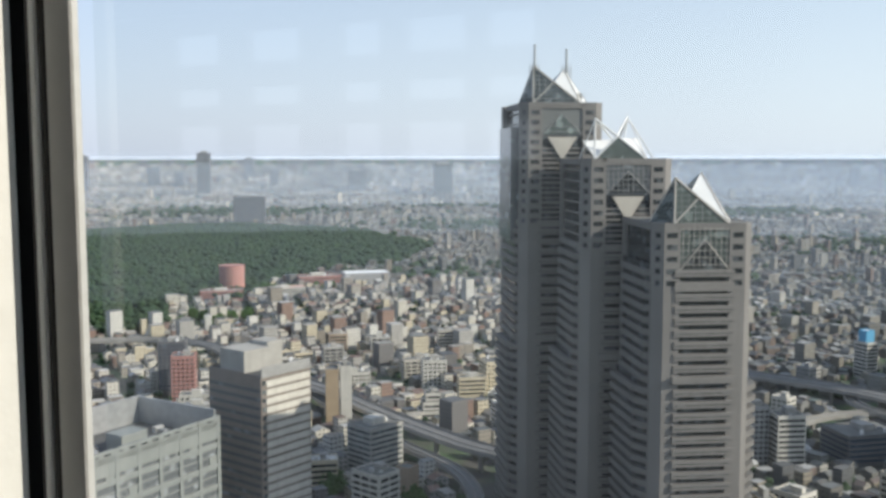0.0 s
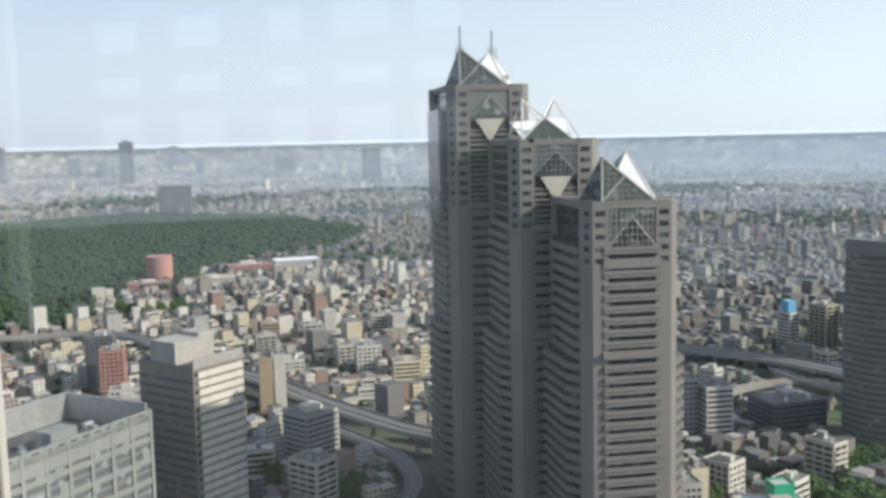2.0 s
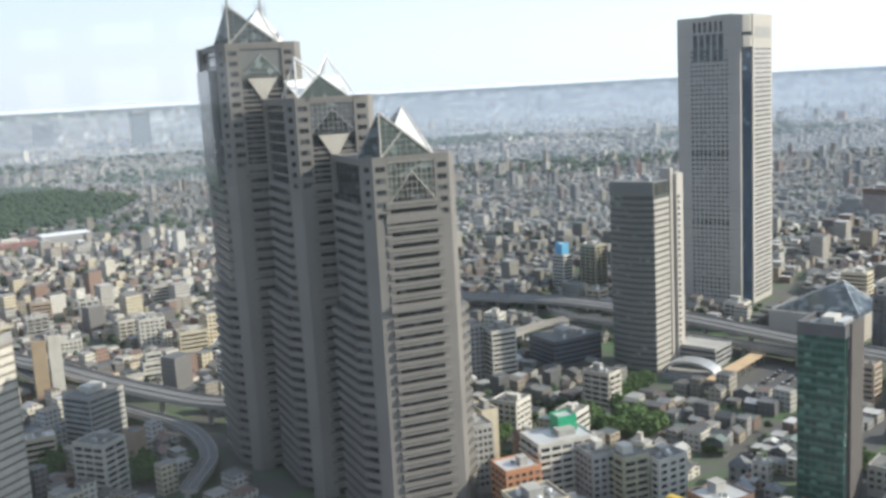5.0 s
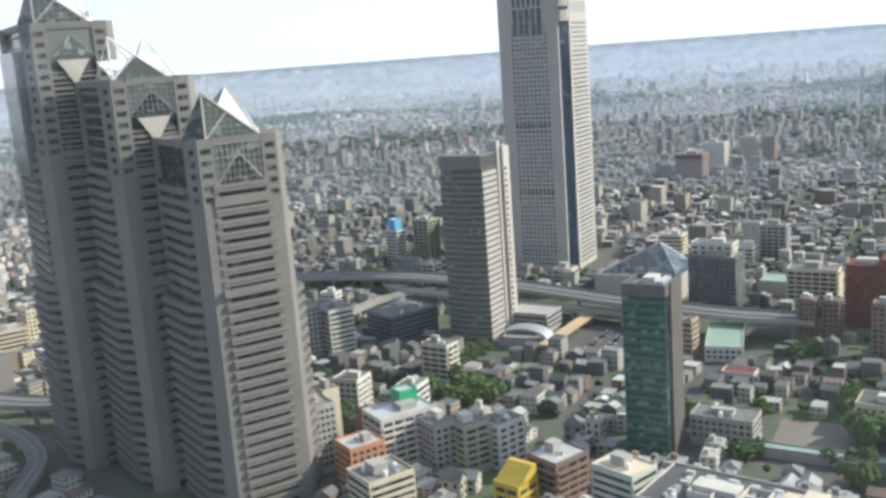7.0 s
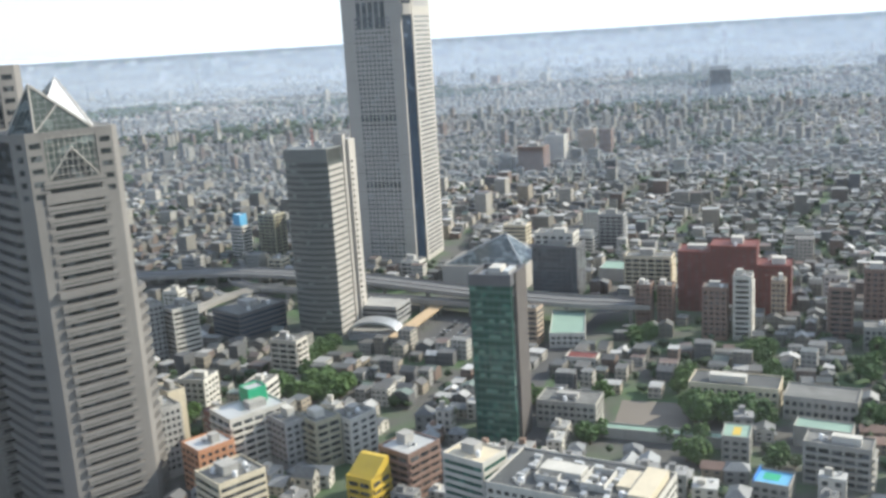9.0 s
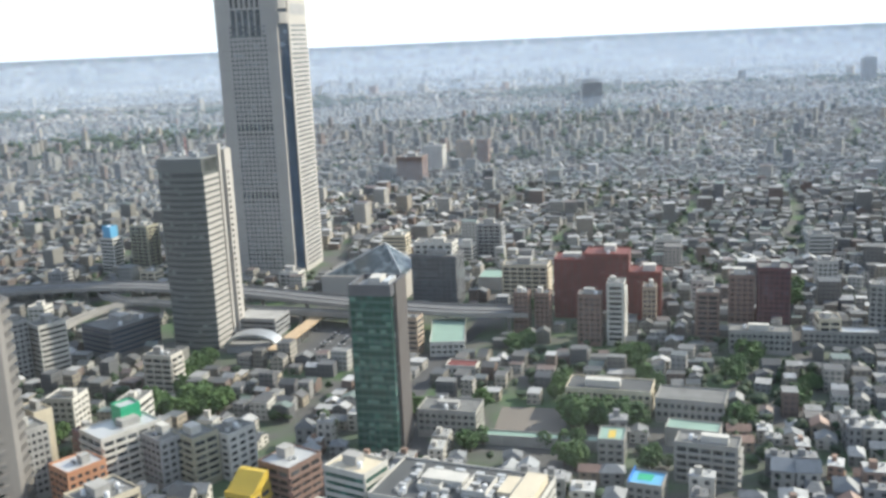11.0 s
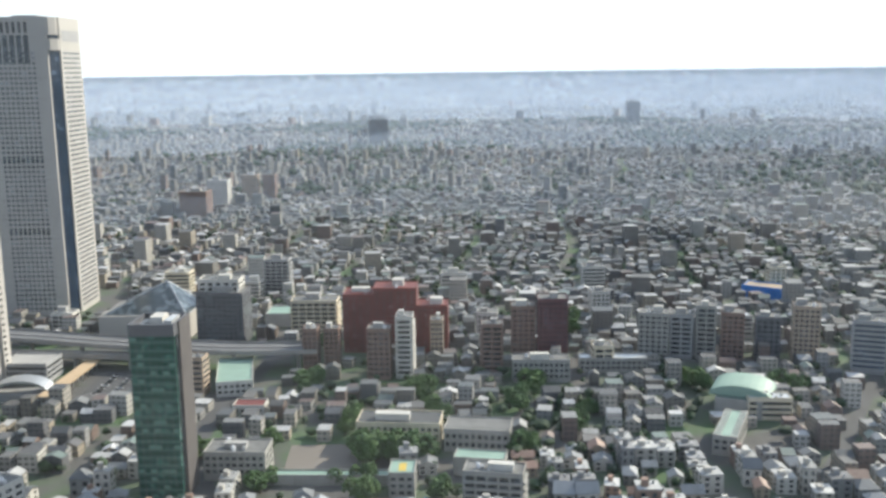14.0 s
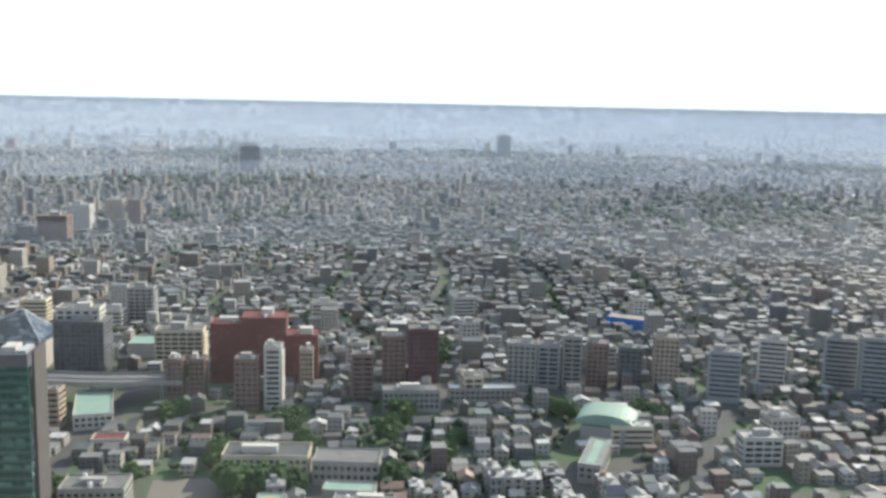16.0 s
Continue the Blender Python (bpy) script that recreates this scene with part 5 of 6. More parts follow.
def grove(x, y, rx, ry, n, yaw=0, size=1.0, seed=1):
    rng = random.Random(seed + round(x))
    a = radians(yaw)
    for _ in range(n):
        u, v = rng.uniform(-1, 1) * rx, rng.uniform(-1, 1) * ry
        px, py = x + u * math.cos(a) - v * math.sin(a), y + u * math.sin(a) + v * math.cos(a)
        s = size * rng.uniform(.75, 1.2)
        m = pose(px, py, -.1, 0, 0, rng.uniform(0, 360)) @ Matrix.Diagonal((s, s, s * rng.uniform(.85, 1.1), 1))
        i = TREE_COUNT[0]
        TREE_COUNT[0] += 1
        if i < 3:
            TREES[i].matrix_basis = m
        else:
            copy_thing(TREES[i % 3], pose(0, 0, 0) @ m @ Matrix.Diagonal([1 / q for q in TREES[i % 3].scale] + [1]))
        keep(px, py, 3.0 * s)


grove(236, 467, 24, 11, 44, -25, 1.35)
grove(272, 525, 26, 5, 16, 20, 1.0)
grove(369, 286, 19, 6, 34, -58, 1.35)
grove(412, 238, 8, 5, 8, -58, 1.2)
grove(343, 347, 3, 3, 2, 0, 1.2)
grove(432, 402, 14, 8, 14, 32, 1.15)
grove(488, 278, 26, 6, 14, 15, 1.1)
grove(420, 256, 14, 4, 8, 15, 1.0)
grove(336, 286, 16, 2.5, 5, 126, .9)
grove(325, 270, 8, 6, 7, 30, 1.15)
grove(318, 372, 8, 4, 7, 45, 1.0)
grove(560, 196, 14, 5, 8, 60, 1.1)
grove(330, 620, 16, 8, 8, 0, 1.0)
grove(-12, 515, 8, 10, 12, 0, 1.1)
grove(-62, 545, 6, 16, 12, 0, 1.2)
grove(250, 500, 10, 6, 5, 0, 1.0)
grove(400, 470, 30, 3, 9, 45, .8)
grove(170, 480, 6, 6, 4, 0, 1.0)
grove(590, 150, 10, 14, 8, 0, 1.1)
grove(-265, 1140, 40, 30, 22, 0, 1.3)
grove(-205, 1390, 60, 14, 18, 15, 1.3)
grove(455, 330, 12, 6, 10, 32, 1.1)
grove(505, 455, 10, 6, 7, 32, 1.0)
grove(640, 330, 20, 8, 12, 20, 1.2)
grove(345, 240, 8, 3, 6, -40, 1.0)
grove(310, 318, 10, 4, 8, 30, 1.0)
grove(395, 335, 16, 4, 10, 30, 1.0)
grove(430, 300, 12, 5, 9, 60, 1.0)
grove(470, 230, 20, 4, 10, 10, 1.0)


def blobs(name, xs, ys, zs, rs, material, label, category):
    """Many ragged leaf clumps joined in one mesh."""
    bm = bmesh.new()
    bmesh.ops.create_icosphere(bm, subdivisions=1, radius=1)
    v0 = np.array([v.co[:] for v in bm.verts])
    f0 = np.array([[v.index for v in f.verts] for f in bm.faces])
    bm.free()
    rng = np.random.default_rng(4)
    n = len(xs)
    jit = 1 + rng.uniform(-.35, .35, (n, len(v0), 1))
    V = v0[None] * jit * rs[:, None, None] * np.array([1, 1, .8]) + np.stack([xs, ys, zs], 1)[:, None]
    F = f0[None] + (np.arange(n) * len(v0))[:, None, None]
    me = bpy.data.meshes.new(name)
    me.from_pydata(V.reshape(-1, 3).tolist(), [], F.reshape(-1, 3).tolist())
    me.materials.append(material)
    return tagged(new(name, me), label, category, "", "stuff")


def inside(px, py, poly):
    hit = np.zeros(px.shape, bool)
    for (x0, y0), (x1, y1) in zip(poly, poly[1:] + poly[:1]):
        c = ((y0 > py) != (y1 > py)) & (px < (x1 - x0) * (py - y0) / (y1 - y0 + 1e-9) + x0)
        hit ^= c
    return hit


WOOD = [(-1900, 2300), (-911, 2435), (-740, 2631), (-565, 2672), (-270, 2520), (-17, 2101), (-84, 1708), (-178, 1664), (-250, 1500), (-275, 1270), (-373, 1300), (-310, 1085), (-386, 1020), (-900, 1000)]
rng = np.random.default_rng(9)
wx, wy = rng.uniform(-1500, 0, 80000), rng.uniform(1000, 2680, 80000)
ok = inside(wx, wy, WOOD) & (np.degrees(np.arctan2(wx, wy)) > -36)
for x, y, r in KEEP:
    ok &= (wx - x) ** 2 + (wy - y) ** 2 > r * r
wx, wy = wx[ok][:26000], wy[ok][:26000]
blobs("woodland", wx, wy, rng.uniform(5, 13, len(wx)), rng.uniform(3.5, 7, len(wx)), WOODS, "dense dark green woodland park", "woodland")


# ---------------------------------------------------------------- small houses
def free(px, py):
    good = ~inside(px, py, WOOD)
    for x, y, r in KEEP:
        good &= (px - x) ** 2 + (py - y) ** 2 > (r + 4) ** 2
    return good


def spread(r0, r1, pitch, seed, yaw=GRID, az0=-34, az1=92, gap=6):
    """Plots in rows along lanes, within a ring and a sector."""
    rng = np.random.default_rng(seed)
    k = int(r1 / pitch) + 2
    i, j = np.meshgrid(np.arange(-k, k), np.arange(-k, k))
    i, j = i.ravel(), j.ravel()
    keepers = (i % gap != 0) & (j % (gap + 3) != 0)
    i, j = i[keepers], j[keepers]
    a = radians(yaw)
    u = i * pitch + rng.uniform(-.18, .18, len(i)) * pitch
    v = j * pitch + rng.uniform(-.18, .18, len(i)) * pitch
    # lanes wander a little
    u2 = u + 25 * np.sin(v / 170) + 14 * np.sin(v / 71 + 2)
    v2 = v + 22 * np.sin(u / 150 + 1) + 12 * np.sin(u / 63)
    x, y = u2 * math.cos(a) - v2 * math.sin(a), u2 * math.sin(a) + v2 * math.cos(a)
    r, az = np.hypot(x, y), np.degrees(np.arctan2(x, y))
    sel = (r > r0) & (r < r1) & (az > az0) & (az < az1) & (rng.random(len(x)) > .06)
    return x[sel], y[sel], rng


def boxes_mesh(name, x, y, w, d, h, yaw, material, label, lift=0.0, gable=None):
    """Plain and gabled houses joined in one mesh."""
    n = len(x)
    gable = np.zeros(n, bool) if gable is None else gable
    c, s = np.cos(yaw), np.sin(yaw)
    verts, faces, o = [], [], 0
    for flag in (False, True):
        q = np.where(gable == flag)[0]
        if not len(q):
            continue
        hw, hd = w[q] / 2, d[q] / 2
        zero = np.zeros(len(q))
        top = h[q]
        L = [(-hw, -hd, zero - 1), (hw, -hd, zero - 1), (hw, hd, zero - 1), (-hw, hd, zero - 1), (-hw, -hd, top), (hw, -hd, top), (hw, hd, top), (-hw, hd, top)]
        F = [(0, 1, 5, 4), (1, 2, 6, 5), (2, 3, 7, 6), (3, 0, 4, 7)]
        if flag:
            rise = np.minimum(w[q], d[q]) * .28
            L += [(zero, -hd, top + rise), (zero, hd, top + rise)]
            F = [(0, 1, 5, 8, 4), (1, 2, 6, 5), (2, 3, 7, 9, 6), (3, 0, 4, 7), (4, 8, 9, 7), (8, 5, 6, 9)]
        else:
            F.append((4, 5, 6, 7))
        P = np.stack([np.stack([x[q] + a * c[q] - b * s[q], y[q] + a * s[q] + b * c[q], z], 1) for a, b, z in L], 1)
        X, Y, Z = settle(P[..., 0], P[..., 1], P[..., 2])
        P = np.stack([X, Y, Z], -1)
        verts += P.reshape(-1, 3).tolist()
        k = len(L)
        base = o + np.arange(len(q)) * k
        for f in F:
            faces += (base[:, None] + np.array(f)).tolist()
        o += len(q) * k
    me = bpy.data.meshes.new(name)
    me.from_pydata(verts, [], faces)
    me.materials.append(material)
    return tagged(new(name, me), label, "houses", "", "stuff")


# house kinds near the window: walls, roof, windows, porch roof, roof unit
PAINT = [surface("house_white", (0.42, 0.4, 0.36), .7, .2, .2, 1, spread=.5), surface("house_beige", (0.3, 0.25, 0.19), .7, .2, .2, 1, spread=.5), surface("house_grey", (0.2, 0.2, 0.2), .7, .2, .2, 1, spread=.6), surface("house_brown", (0.24, 0.16, 0.12), .7, .2, .2, 1, spread=.5)]
TILES = [surface("tile_grey", (0.17, 0.18, 0.19), .6, .25, .3, 1.5, spread=.7), surface("tile_brown", (0.2, 0.13, 0.1), .6, .25, .3, 1.5, spread=.6), surface("flat_pale", (0.36, 0.36, 0.35), .8, .3, .3, 1.5, spread=.7), surface("flat_grey", (0.22, 0.22, 0.22), .8, .3, .3, 1.5, spread=.7)]


def house(kind, paint, tile, label):
    ob = thing("house", 0, 0, -400, 0, label, "house", "small houses near the tower")
    w, d = 10.0, 9.0
    h = 6.2 if kind != "flat" else 8.6
    bm = bmesh.new()
    box(bm, -w / 2, w / 2, -d / 2, d / 2, -.5, h)
    if kind == "gable":
        v = [bm.verts.new(p) for p in ((-w / 2, -d / 2, h), (-w / 2, d / 2, h), (-w / 2, 0, h + 2.4), (w / 2, -d / 2, h), (w / 2, d / 2, h), (w / 2, 0, h + 2.4))]
        bm.faces.new(v[:3])
        bm.faces.new(v[3:][::-1])
    part("wall", bm, paint, ob)
    bm = bmesh.new()
    e = .6
    if kind == "gable":
        for sg in (-1, 1):
            p = [(-w / 2 - e, 0, h + 2.55), (w / 2 + e, 0, h + 2.55), (w / 2 + e, sg * (d / 2 + e), h - .15), (-w / 2 - e, sg * (d / 2 + e), h - .15)]
            a = [bm.verts.new(q) for q in p]
            b = [bm.verts.new((q[0], q[1], q[2] + .25)) for q in p]
            bm.faces.new(a)
            bm.faces.new(b[::-1])
            for i in range(4):
                bm.faces.new((a[i], a[(i + 1) % 4], b[(i + 1) % 4], b[i]))
    elif kind == "hip":
        lo = [(-w / 2 - e, -d / 2 - e), (w / 2 + e, -d / 2 - e), (w / 2 + e, d / 2 + e), (-w / 2 - e, d / 2 + e)]
        b = [bm.verts.new((*p, h + .02)) for p in lo]
        r = [bm.verts.new((-2, 0, h + 2.6)), bm.verts.new((2, 0, h + 2.6))]
        bm.faces.new(b[::-1])
        bm.faces.new((b[0], b[1], r[1], r[0]))
        bm.faces.new((b[2], b[3], r[0], r[1]))
        bm.faces.new((b[1], b[2], r[1]))
        bm.faces.new((b[3], b[0], r[0]))
    else:
        box(bm, -w / 2 - .1, w / 2 + .1, -d / 2 - .1, d / 2 + .1, h, h + .3)
    part("roof", bm, tile, ob)
    for face, turn in (("s", 0), ("e", 90), ("n", 180), ("w", 270)):
        key = ("house_window", kind, turn % 180)
        if key not in BOXES:
            bm = bmesh.new()
            for z in ((1.0, 3.9) if kind != "flat" else (1.0, 3.7, 6.3)):
                for a in (-2.6, 2.2):
                    box(bm, a - 1, a + 1, -.06, 0, z, z + 1.4)
            BOXES[key] = mesh_of("window", bm, GLASS_DARK)
        q = new("window", BOXES[key])
        q.parent = ob
        q.matrix_basis = pose(*spot(face, w, d, 0, 0, 0), 0, 0, turn)
    if kind == "flat":
        piece("roof_hut", ob, paint, (3, 3, 2.3), (1.5, 2.5, h + .28), 0)
        piece("air_unit", ob, TIN, (1.2, .8, 1.0), (-2.5, -1, h + .28), 0)
        piece("balcony", ob, paint, (6, 1.0, 1.1), (0, -d / 2, 3.0), 0)
    else:
        piece("porch", ob, tile, (4, 1.4, .25), (0, -d / 2, 2.9), 0)
    return ob


HOUSES = [house("gable", PAINT[0], TILES[0], "white house with a grey tiled gable roof"), house("gable", PAINT[1], TILES[1], "beige house with a brown tiled gable roof"), house("hip", PAINT[2], TILES[0], "grey house with a dark hipped roof"), house("flat", PAINT[0], TILES[2], "white flat-roofed house with a roof hut"), house("flat", PAINT[2], TILES[3], "grey flat-roofed house with a roof hut"), house("flat", PAINT[3], TILES[2], "brown flat-roofed house with a pale roof"), house("hip", PAINT[1], TILES[1], "beige house with a brown hipped roof")]

x, y, rng = spread(300, 1500, 11.8, 21)
ok = free(x, y)
x, y = x[ok], y[ok]
n = len(x)
w, d = rng.uniform(6, 11, n), rng.uniform(6, 10.5, n)
h = np.where(rng.random(n) < .14, rng.uniform(9, 15, n), rng.uniform(4.5, 8.5, n))
h = np.where((rng.random(n) < .02) & (np.hypot(x, y) > 640), rng.uniform(16, 26, n), h)
w, d = np.where(h > 15, w + 5, w), np.where(h > 15, d + 5, d)
yaw = np.radians(GRID) + rng.normal(0, .08, n) + np.where(rng.random(n) < .5, np.pi / 2, 0)
gable = (rng.random(n) < .45) & (h < 9)
az, r = np.degrees(np.arctan2(x, y)), np.hypot(x, y)
near = np.where((az > 20) & (az < 84) & (r < 640))[0]
near = near[np.argsort(r[near])][:270]
rest = np.ones(n, bool)
rest[near] = False
first = set()
for k, i in enumerate(near):
    q = HOUSES[(0, 0, 2, 3, 3, 4, 4, 5, 1, 2)[int(rng.integers(0, 10))]] if k > 6 else HOUSES[k]
    m = pose(x[i], y[i], 0, 0, 0, math.degrees(yaw[i])) @ Matrix.Diagonal((w[i] / 10, d[i] / 9, max(.8, min(1.5, h[i] / 7)), 1))
    if q.name not in first:
        first.add(q.name)
        q.matrix_basis = m
    else:
        c = copy_thing(q, Matrix())
        c.matrix_basis = m
west = rest & (az < 14)
rest &= az >= 14
boxes_mesh("small_houses", x[west], y[west], w[west], d[west], h[west] * 1.25, yaw[west], PALE_CITY, "close-packed white and cream houses and small blocks", gable=gable[west])
boxes_mesh("small_houses", x[rest], y[rest], w[rest], d[rest], h[rest], yaw[rest], CITY, "close-packed small houses in many pale colours", gable=gable[rest])

x, y, rng = spread(1500, 3000, 13.5, 22, 20)
ok = free(x, y)
x, y = x[ok], y[ok]
n = len(x)
tall = rng.random(n) < .025 + .05 * (np.sin(x / 310) * np.sin(y / 270) > .45)
h = np.where(tall, rng.uniform(14, 32, n), rng.uniform(4.5, 10, n))
boxes_mesh("city_blocks", x, y, rng.uniform(6, 13, n), rng.uniform(6, 12, n), h, np.radians(20) + rng.normal(0, .2, n), CITY, "dense pale low-rise blocks stretching away", gable=(rng.random(n) < .3) & ~tall)
x, y, rng = spread(3000, 9000, 30, 23, 12)
ok = free(x, y)
x, y = x[ok], y[ok]
n = len(x)
tall = rng.random(n) < .007 + .04 * (np.sin(x / 800 + 1) * np.sin(y / 700) > .5)
h = np.where(tall, rng.uniform(18, 50, n), rng.uniform(5, 12, n))
boxes_mesh("far_city_blocks", x, y, rng.uniform(10, 30, n), rng.uniform(10, 26, n), h, rng.normal(.3, .3, n), FAR_CITY, "hazy carpet of far-off city blocks")
x, y, rng = spread(9000, 26000, 105, 24, 8)
n = len(x)
h = np.where(rng.random(n) < .03, rng.uniform(40, 90, n), rng.uniform(8, 18, n))
boxes_mesh("horizon_city", x, y, rng.uniform(40, 110, n), rng.uniform(40, 110, n), h, rng.normal(.3, .3, n), FAR_CITY, "faint city reaching to the horizon")

x, y, rng = spread(26000, 58000, 360, 25, 8)
n = len(x)
boxes_mesh("horizon_city", x, y, rng.uniform(120, 330, n), rng.uniform(120, 330, n), rng.uniform(8, 40, n), rng.normal(.3, .3, n), FAR_CITY, "faint last edge of the city plain")

# scattered garden trees among the houses
rng = np.random.default_rng(31)
tx, ty = rng.uniform(-700, 1700, 40000), rng.uniform(-100, 1700, 40000)
az, r = np.degrees(np.arctan2(tx, ty)), np.hypot(tx, ty)
clump = np.sin(tx / 90) * np.sin(ty / 75 + 1) + rng.normal(0, .4, len(tx))
ok = (az > -34) & (az < 92) & (r > 330) & (clump > .3) & free(tx, ty)
tx, ty = tx[ok][:9500], ty[ok][:9500]
blobs("garden_greenery", tx, ty, rng.uniform(2, 6.5, len(tx)), rng.uniform(1.8, 4.0, len(tx)), WOODS, "scattered green garden trees between houses", "trees")
fx, fy = rng.uniform(-3000, 3400, 60000), rng.uniform(0, 4000, 60000)
az, r = np.degrees(np.arctan2(fx, fy)), np.hypot(fx, fy)
clump = np.sin(fx / 260 + 1) * np.sin(fy / 190) + rng.normal(0, .35, len(fx))
ok = (az > -34) & (az < 92) & (r > 1500) & (r < 3800) & (clump > .55)
fx, fy = fx[ok][:6500], fy[ok][:6500]
X, Y, Z = settle(fx, fy, rng.uniform(4, 12, len(fx)))
blobs("far_greenery", X, Y, Z, rng.uniform(5, 10, len(fx)), WOODS, "dark green tree belts far off", "trees")


# ---------------------------------------------------------------- painted haze in the distance
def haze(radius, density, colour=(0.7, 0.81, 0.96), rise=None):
    """A see-through tinted sheet standing in for haze, thinning with height; rise: how far below eye level it begins.
    """
    m = bpy.data.materials.new("haze_tint")
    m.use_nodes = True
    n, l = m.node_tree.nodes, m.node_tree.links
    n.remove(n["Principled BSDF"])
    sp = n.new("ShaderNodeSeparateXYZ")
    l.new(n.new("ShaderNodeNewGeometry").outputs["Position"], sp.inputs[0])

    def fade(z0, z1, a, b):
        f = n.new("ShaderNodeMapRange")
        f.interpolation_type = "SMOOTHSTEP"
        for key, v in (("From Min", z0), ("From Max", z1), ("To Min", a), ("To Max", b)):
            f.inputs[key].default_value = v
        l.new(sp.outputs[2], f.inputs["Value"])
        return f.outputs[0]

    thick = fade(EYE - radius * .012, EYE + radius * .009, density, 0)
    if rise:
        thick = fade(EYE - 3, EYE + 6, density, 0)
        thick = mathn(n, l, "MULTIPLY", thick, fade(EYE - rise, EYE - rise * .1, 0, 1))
    # stronger tint towards the east than over the woods
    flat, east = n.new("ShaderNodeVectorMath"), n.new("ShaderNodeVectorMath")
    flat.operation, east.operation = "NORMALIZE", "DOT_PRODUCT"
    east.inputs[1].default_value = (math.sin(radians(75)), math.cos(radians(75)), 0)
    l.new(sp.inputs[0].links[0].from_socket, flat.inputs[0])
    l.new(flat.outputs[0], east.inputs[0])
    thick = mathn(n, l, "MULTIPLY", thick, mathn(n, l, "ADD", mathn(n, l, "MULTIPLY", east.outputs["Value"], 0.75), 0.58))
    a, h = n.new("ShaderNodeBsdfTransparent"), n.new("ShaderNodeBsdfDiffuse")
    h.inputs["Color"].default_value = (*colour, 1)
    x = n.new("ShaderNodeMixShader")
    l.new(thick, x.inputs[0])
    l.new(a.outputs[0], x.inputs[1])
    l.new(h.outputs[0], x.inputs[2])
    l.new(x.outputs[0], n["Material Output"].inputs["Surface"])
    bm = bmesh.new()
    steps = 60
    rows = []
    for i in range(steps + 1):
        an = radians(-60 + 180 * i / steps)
        # the sheet leans back a little, open to the sky
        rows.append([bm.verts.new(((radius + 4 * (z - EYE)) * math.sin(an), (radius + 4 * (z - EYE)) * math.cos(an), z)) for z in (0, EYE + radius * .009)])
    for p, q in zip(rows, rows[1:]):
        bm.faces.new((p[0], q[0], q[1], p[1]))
    ob = setting("haze_sheet", bm, m, "tinted see-through sheet that imitates haze over the far city", "haze")
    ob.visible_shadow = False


# distance haze is imitated by nested pale blue sheets
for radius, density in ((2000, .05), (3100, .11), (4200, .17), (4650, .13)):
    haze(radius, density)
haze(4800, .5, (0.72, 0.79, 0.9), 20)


# ---------------------------------------------------------------- the room with the window
ROOM = Matrix.Translation((0, 0, EYE)) @ pose(0, 0, 0, 0, 0, -30)


def inner(name, bm, material, label, category):
    ob = setting(name, bm, material, label, category)
    ob.matrix_world = ROOM
    return ob


GY = .5          # the pane, ahead of the camera
OX0, OX1, OZ0, OZ1 = -0.560, 1.6, -1.0, 1.7


bm = bmesh.new()
box(bm, -20, 15, -16.3, GY + .25, -1.9, -1.6)
inner("floor", bm, CARPET, "dark grey carpeted floor", "floor")
bm = bmesh.new()
box(bm, -20, 15, -16.3, GY + .25, 3.3, 3.6)
inner("ceiling", bm, DARK_PAINT, "grey painted ceiling", "ceiling")
# wide side opening added out of view, so daylight brightens the room
bm = bmesh.new()
box(bm, -20, -19.7, -16, -14.5, -1.6, 3.3)
box(bm, -20, -19.7, -.5, GY, -1.6, 3.3)
box(bm, -20, -19.7, -14.5, -.5, -1.6, -1.1)
box(bm, -20, -19.7, -14.5, -.5, 3.0, 3.3)
inner("wall_west", bm, DARK_PAINT, "painted wall with an added unseen opening that lights the room", "wall")
# second added opening, unseen too, lets sun in for more bounced light
bm = bmesh.new()
box(bm, 14.7, 15, -16, -8.5, -1.6, 3.3)
box(bm, 14.7, 15, -.5, GY, -1.6, 3.3)
box(bm, 14.7, 15, -8.5, -.5, -1.6, -1.1)
box(bm, 14.7, 15, -8.5, -.5, 3.0, 3.3)
inner("wall_east", bm, DARK_PAINT, "painted wall with an added unseen opening that lights the room", "wall")
bm = bmesh.new()
box(bm, -20, -1.1, GY - .02, GY + .25, -1.6, 3.3)
box(bm, -1.1, -.68, GY - .02, GY + .04, -1.6, 3.3)
box(bm, OX1, 15, GY - .02, GY + .25, -1.6, 3.3)
box(bm, -.68, OX1, GY - .02, GY + .25, -1.6, OZ0)
box(bm, -.68, OX1, GY - .02, GY + .25, OZ1, 3.3)
inner("wall_south", bm, PANEL, "white panelled window wall", "wall")
# wall behind, with a grid of tall windows
COLS = ((-17.2, -15.7), (-14.9, -13.4), (-12.35, -11.3), (-10.75, -9.3), (-8.9, -7.8))
LEVELS = ((-.2, .7), (1.15, 1.55), (2.1, 2.8))
bm = bmesh.new()
edges = [-20] + [e for c in COLS for e in c] + [15]
for i in range(0, len(edges), 2):
    box(bm, edges[i], edges[i + 1], -16.3, -16, -1.6, 3.3)
zs = [-1.6] + [e for c in LEVELS for e in c] + [3.3]
for c0, c1 in COLS:
    for i in range(0, len(zs), 2):
        box(bm, c0, c1, -16.3, -16, zs[i], zs[i + 1])
inner("wall_north", bm, SHADE_PAINT, "dim grey wall with a grid of bright windows", "wall")
# window: frame strips at the side, and the pane
frame_ob = thing("window_frame", 0, 0, 0, 0, "grey aluminium window frame with black gaskets", "window frame")
frame_ob.matrix_world = ROOM


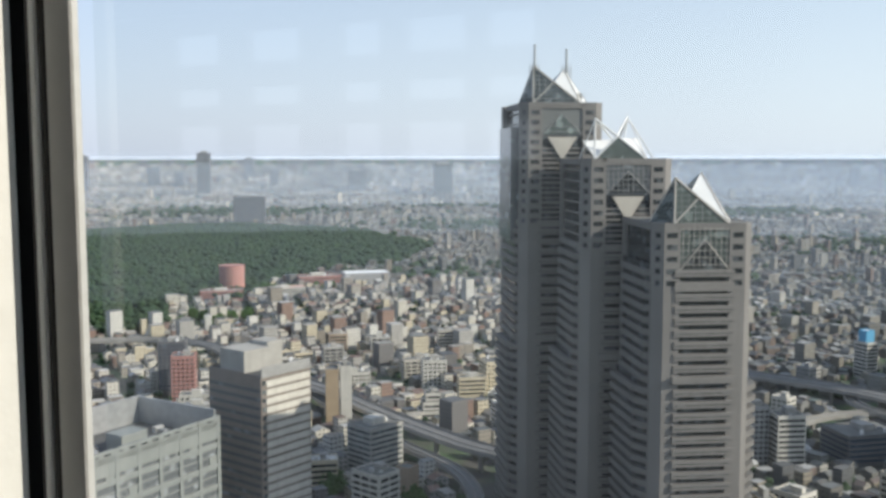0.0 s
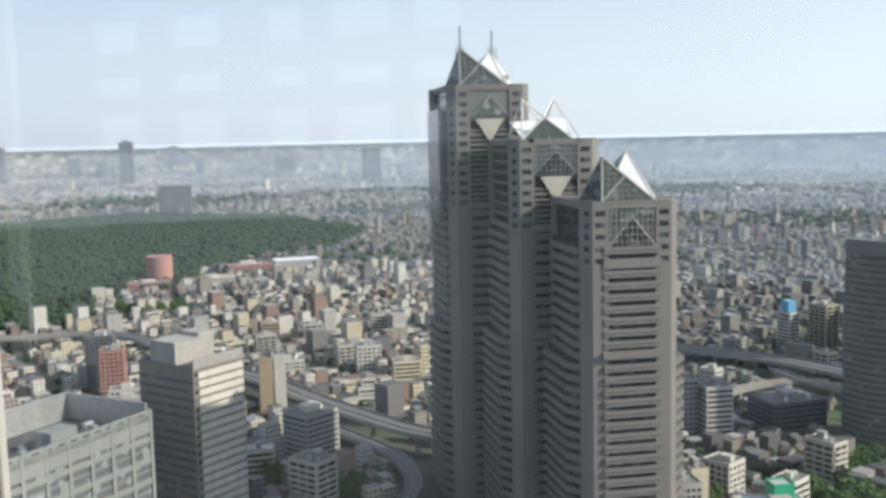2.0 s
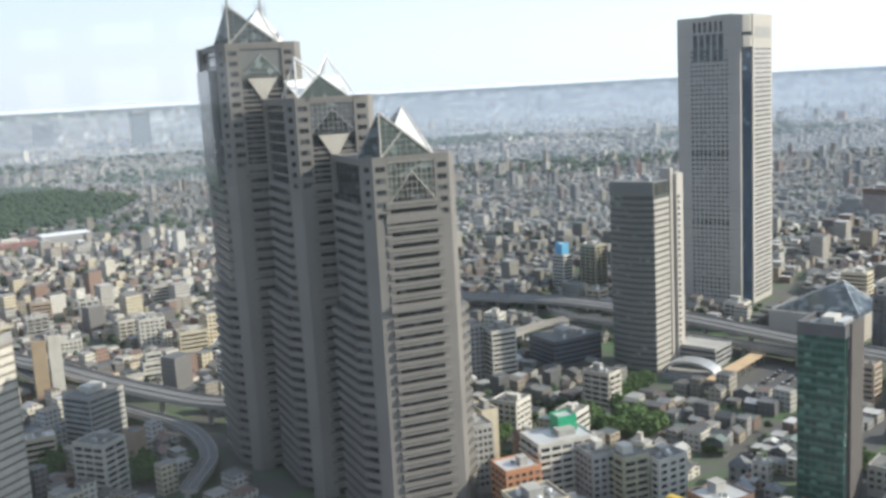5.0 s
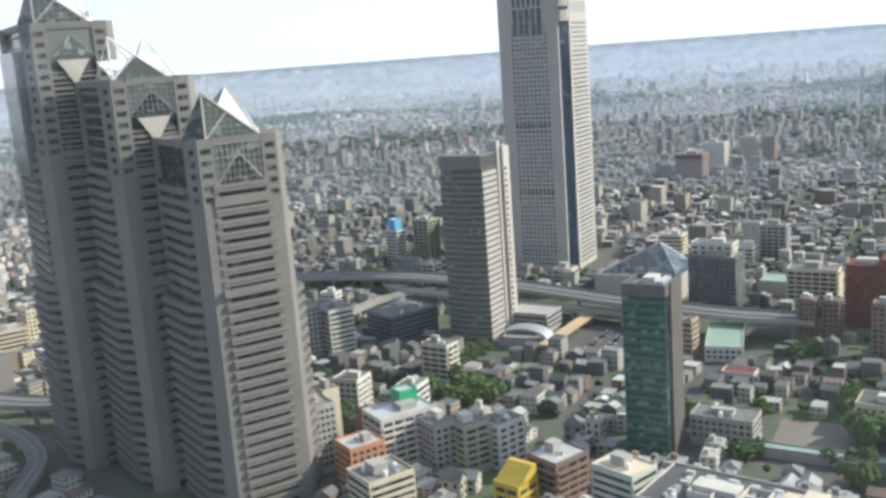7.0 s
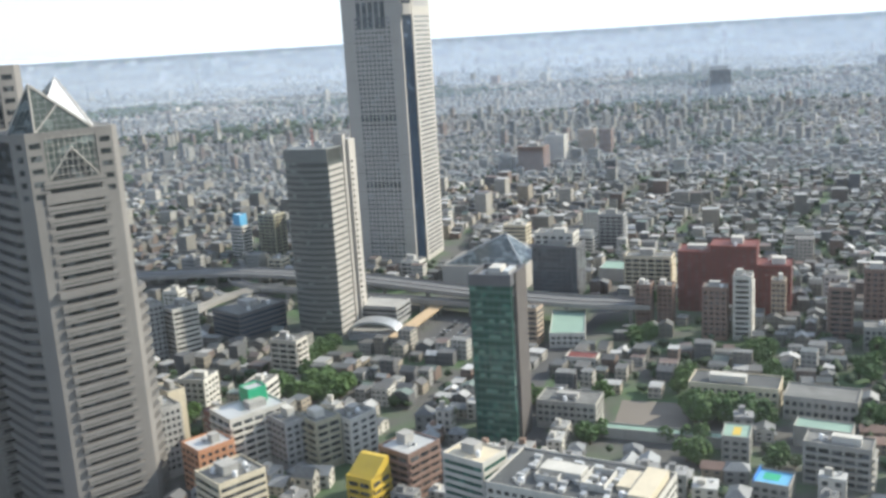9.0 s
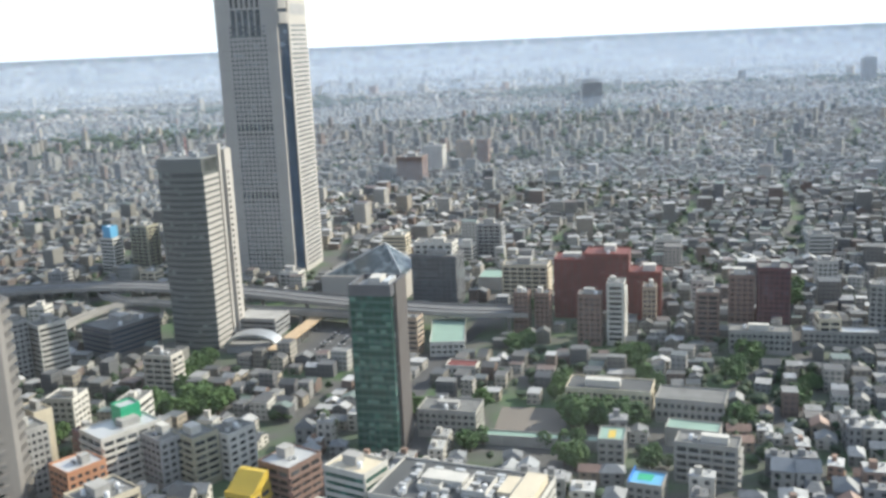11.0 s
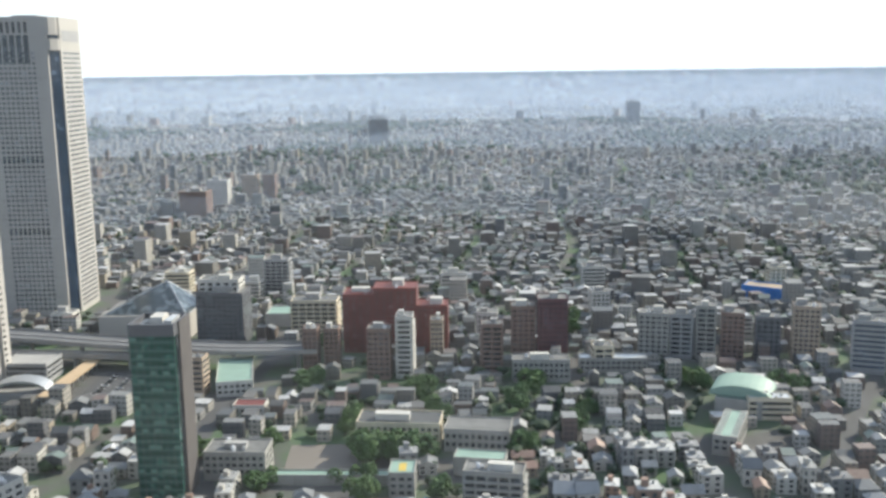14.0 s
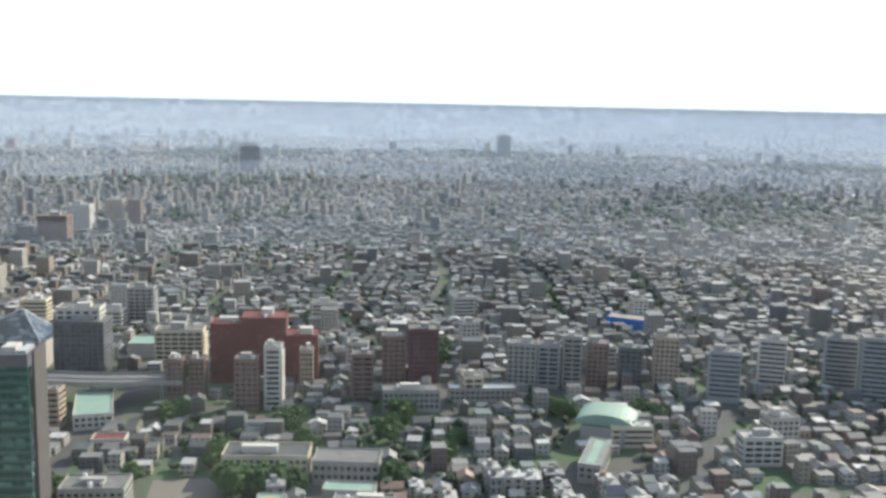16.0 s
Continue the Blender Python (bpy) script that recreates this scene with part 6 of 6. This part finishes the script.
def strip(name, x0, x1, y0, y1, material):
    bm = bmesh.new()
    box(bm, x0, x1, y0, y1, OZ0, OZ1)
    bmesh.ops.bevel(bm, geom=bm.edges[:], offset=.0015, segments=1, affect="EDGES")
    part(name, bm, material, frame_ob)


strip("frame_rail", -0.5874, -0.5595, 0.460, 0.468, ALU)
strip("gasket", -0.6037, -0.5938, 0.465, 0.473, RUBBER)
strip("bead", -0.6078, -0.5998, 0.462, 0.470, BEAD)
strip("gasket", -0.6331, -0.6184, 0.470, 0.478, RUBBER)
strip("back_seal", -.95, -0.6284, .476, .515, RUBBER)
strip("jamb", -.9, -0.6154, .425, .455, PANEL)
pane = bmesh.new()
pane.faces.new([pane.verts.new(v) for v in ((OX0, GY - .02, OZ0), (OX1, GY - .02, OZ0), (OX1, GY - .02, OZ1), (OX0, GY - .02, OZ1))])
gm = bpy.data.materials.new("window_glass")
gm.use_nodes = True
n, l = gm.node_tree.nodes, gm.node_tree.links
n.remove(n["Principled BSDF"])
fr, tr, gl, mx = n.new("ShaderNodeFresnel"), n.new("ShaderNodeBsdfTransparent"), n.new("ShaderNodeBsdfGlossy"), n.new("ShaderNodeMixShader")
fr.inputs["IOR"].default_value = 1.72
gl.inputs["Roughness"].default_value = 0.012
tr.inputs["Color"].default_value = (0.97, 0.985, 0.98, 1)
l.new(fr.outputs[0], mx.inputs[0])
l.new(tr.outputs[0], mx.inputs[1])
l.new(gl.outputs[0], mx.inputs[2])
# thin dust and wiping marks on the pane; even veil added to lift darks
du, dm = n.new("ShaderNodeBsdfTranslucent"), n.new("ShaderNodeMixShader")
du.inputs["Color"].default_value = (0.75, 0.78, 0.76, 1)
mp, co = n.new("ShaderNodeMapping"), n.new("ShaderNodeTexCoord")
mp.inputs["Scale"].default_value = (1.0, 1.0, 0.35)
l.new(co.outputs["Object"], mp.inputs["Vector"])
ns = noise_of(n, l, 5.0, 3, mp.outputs[0])
l.new(mathn(n, l, "ADD", mathn(n, l, "MULTIPLY", mathn(n, l, "SUBTRACT", ns, 0.45, True), 0.12), 0.022), dm.inputs[0])
l.new(mx.outputs[0], dm.inputs[1])
l.new(du.outputs[0], dm.inputs[2])
l.new(dm.outputs[0], n["Material Output"].inputs["Surface"])
window = inner("window_1", pane, gm, "large clear fixed window pane", "window")
if window.data.polygons[0].normal.y > 0:
    window.data.flip_normals()      # the outer side of the glass faces the room
window.visible_shadow = False
# the tower under the room
bm = bmesh.new()
box(bm, -20, 15, -16.3, GY + .2, -EYE - 1, -1.9)
inner("tower_below", bm, PALE_STONE, "pale stone shaft of the viewing tower", "tower")
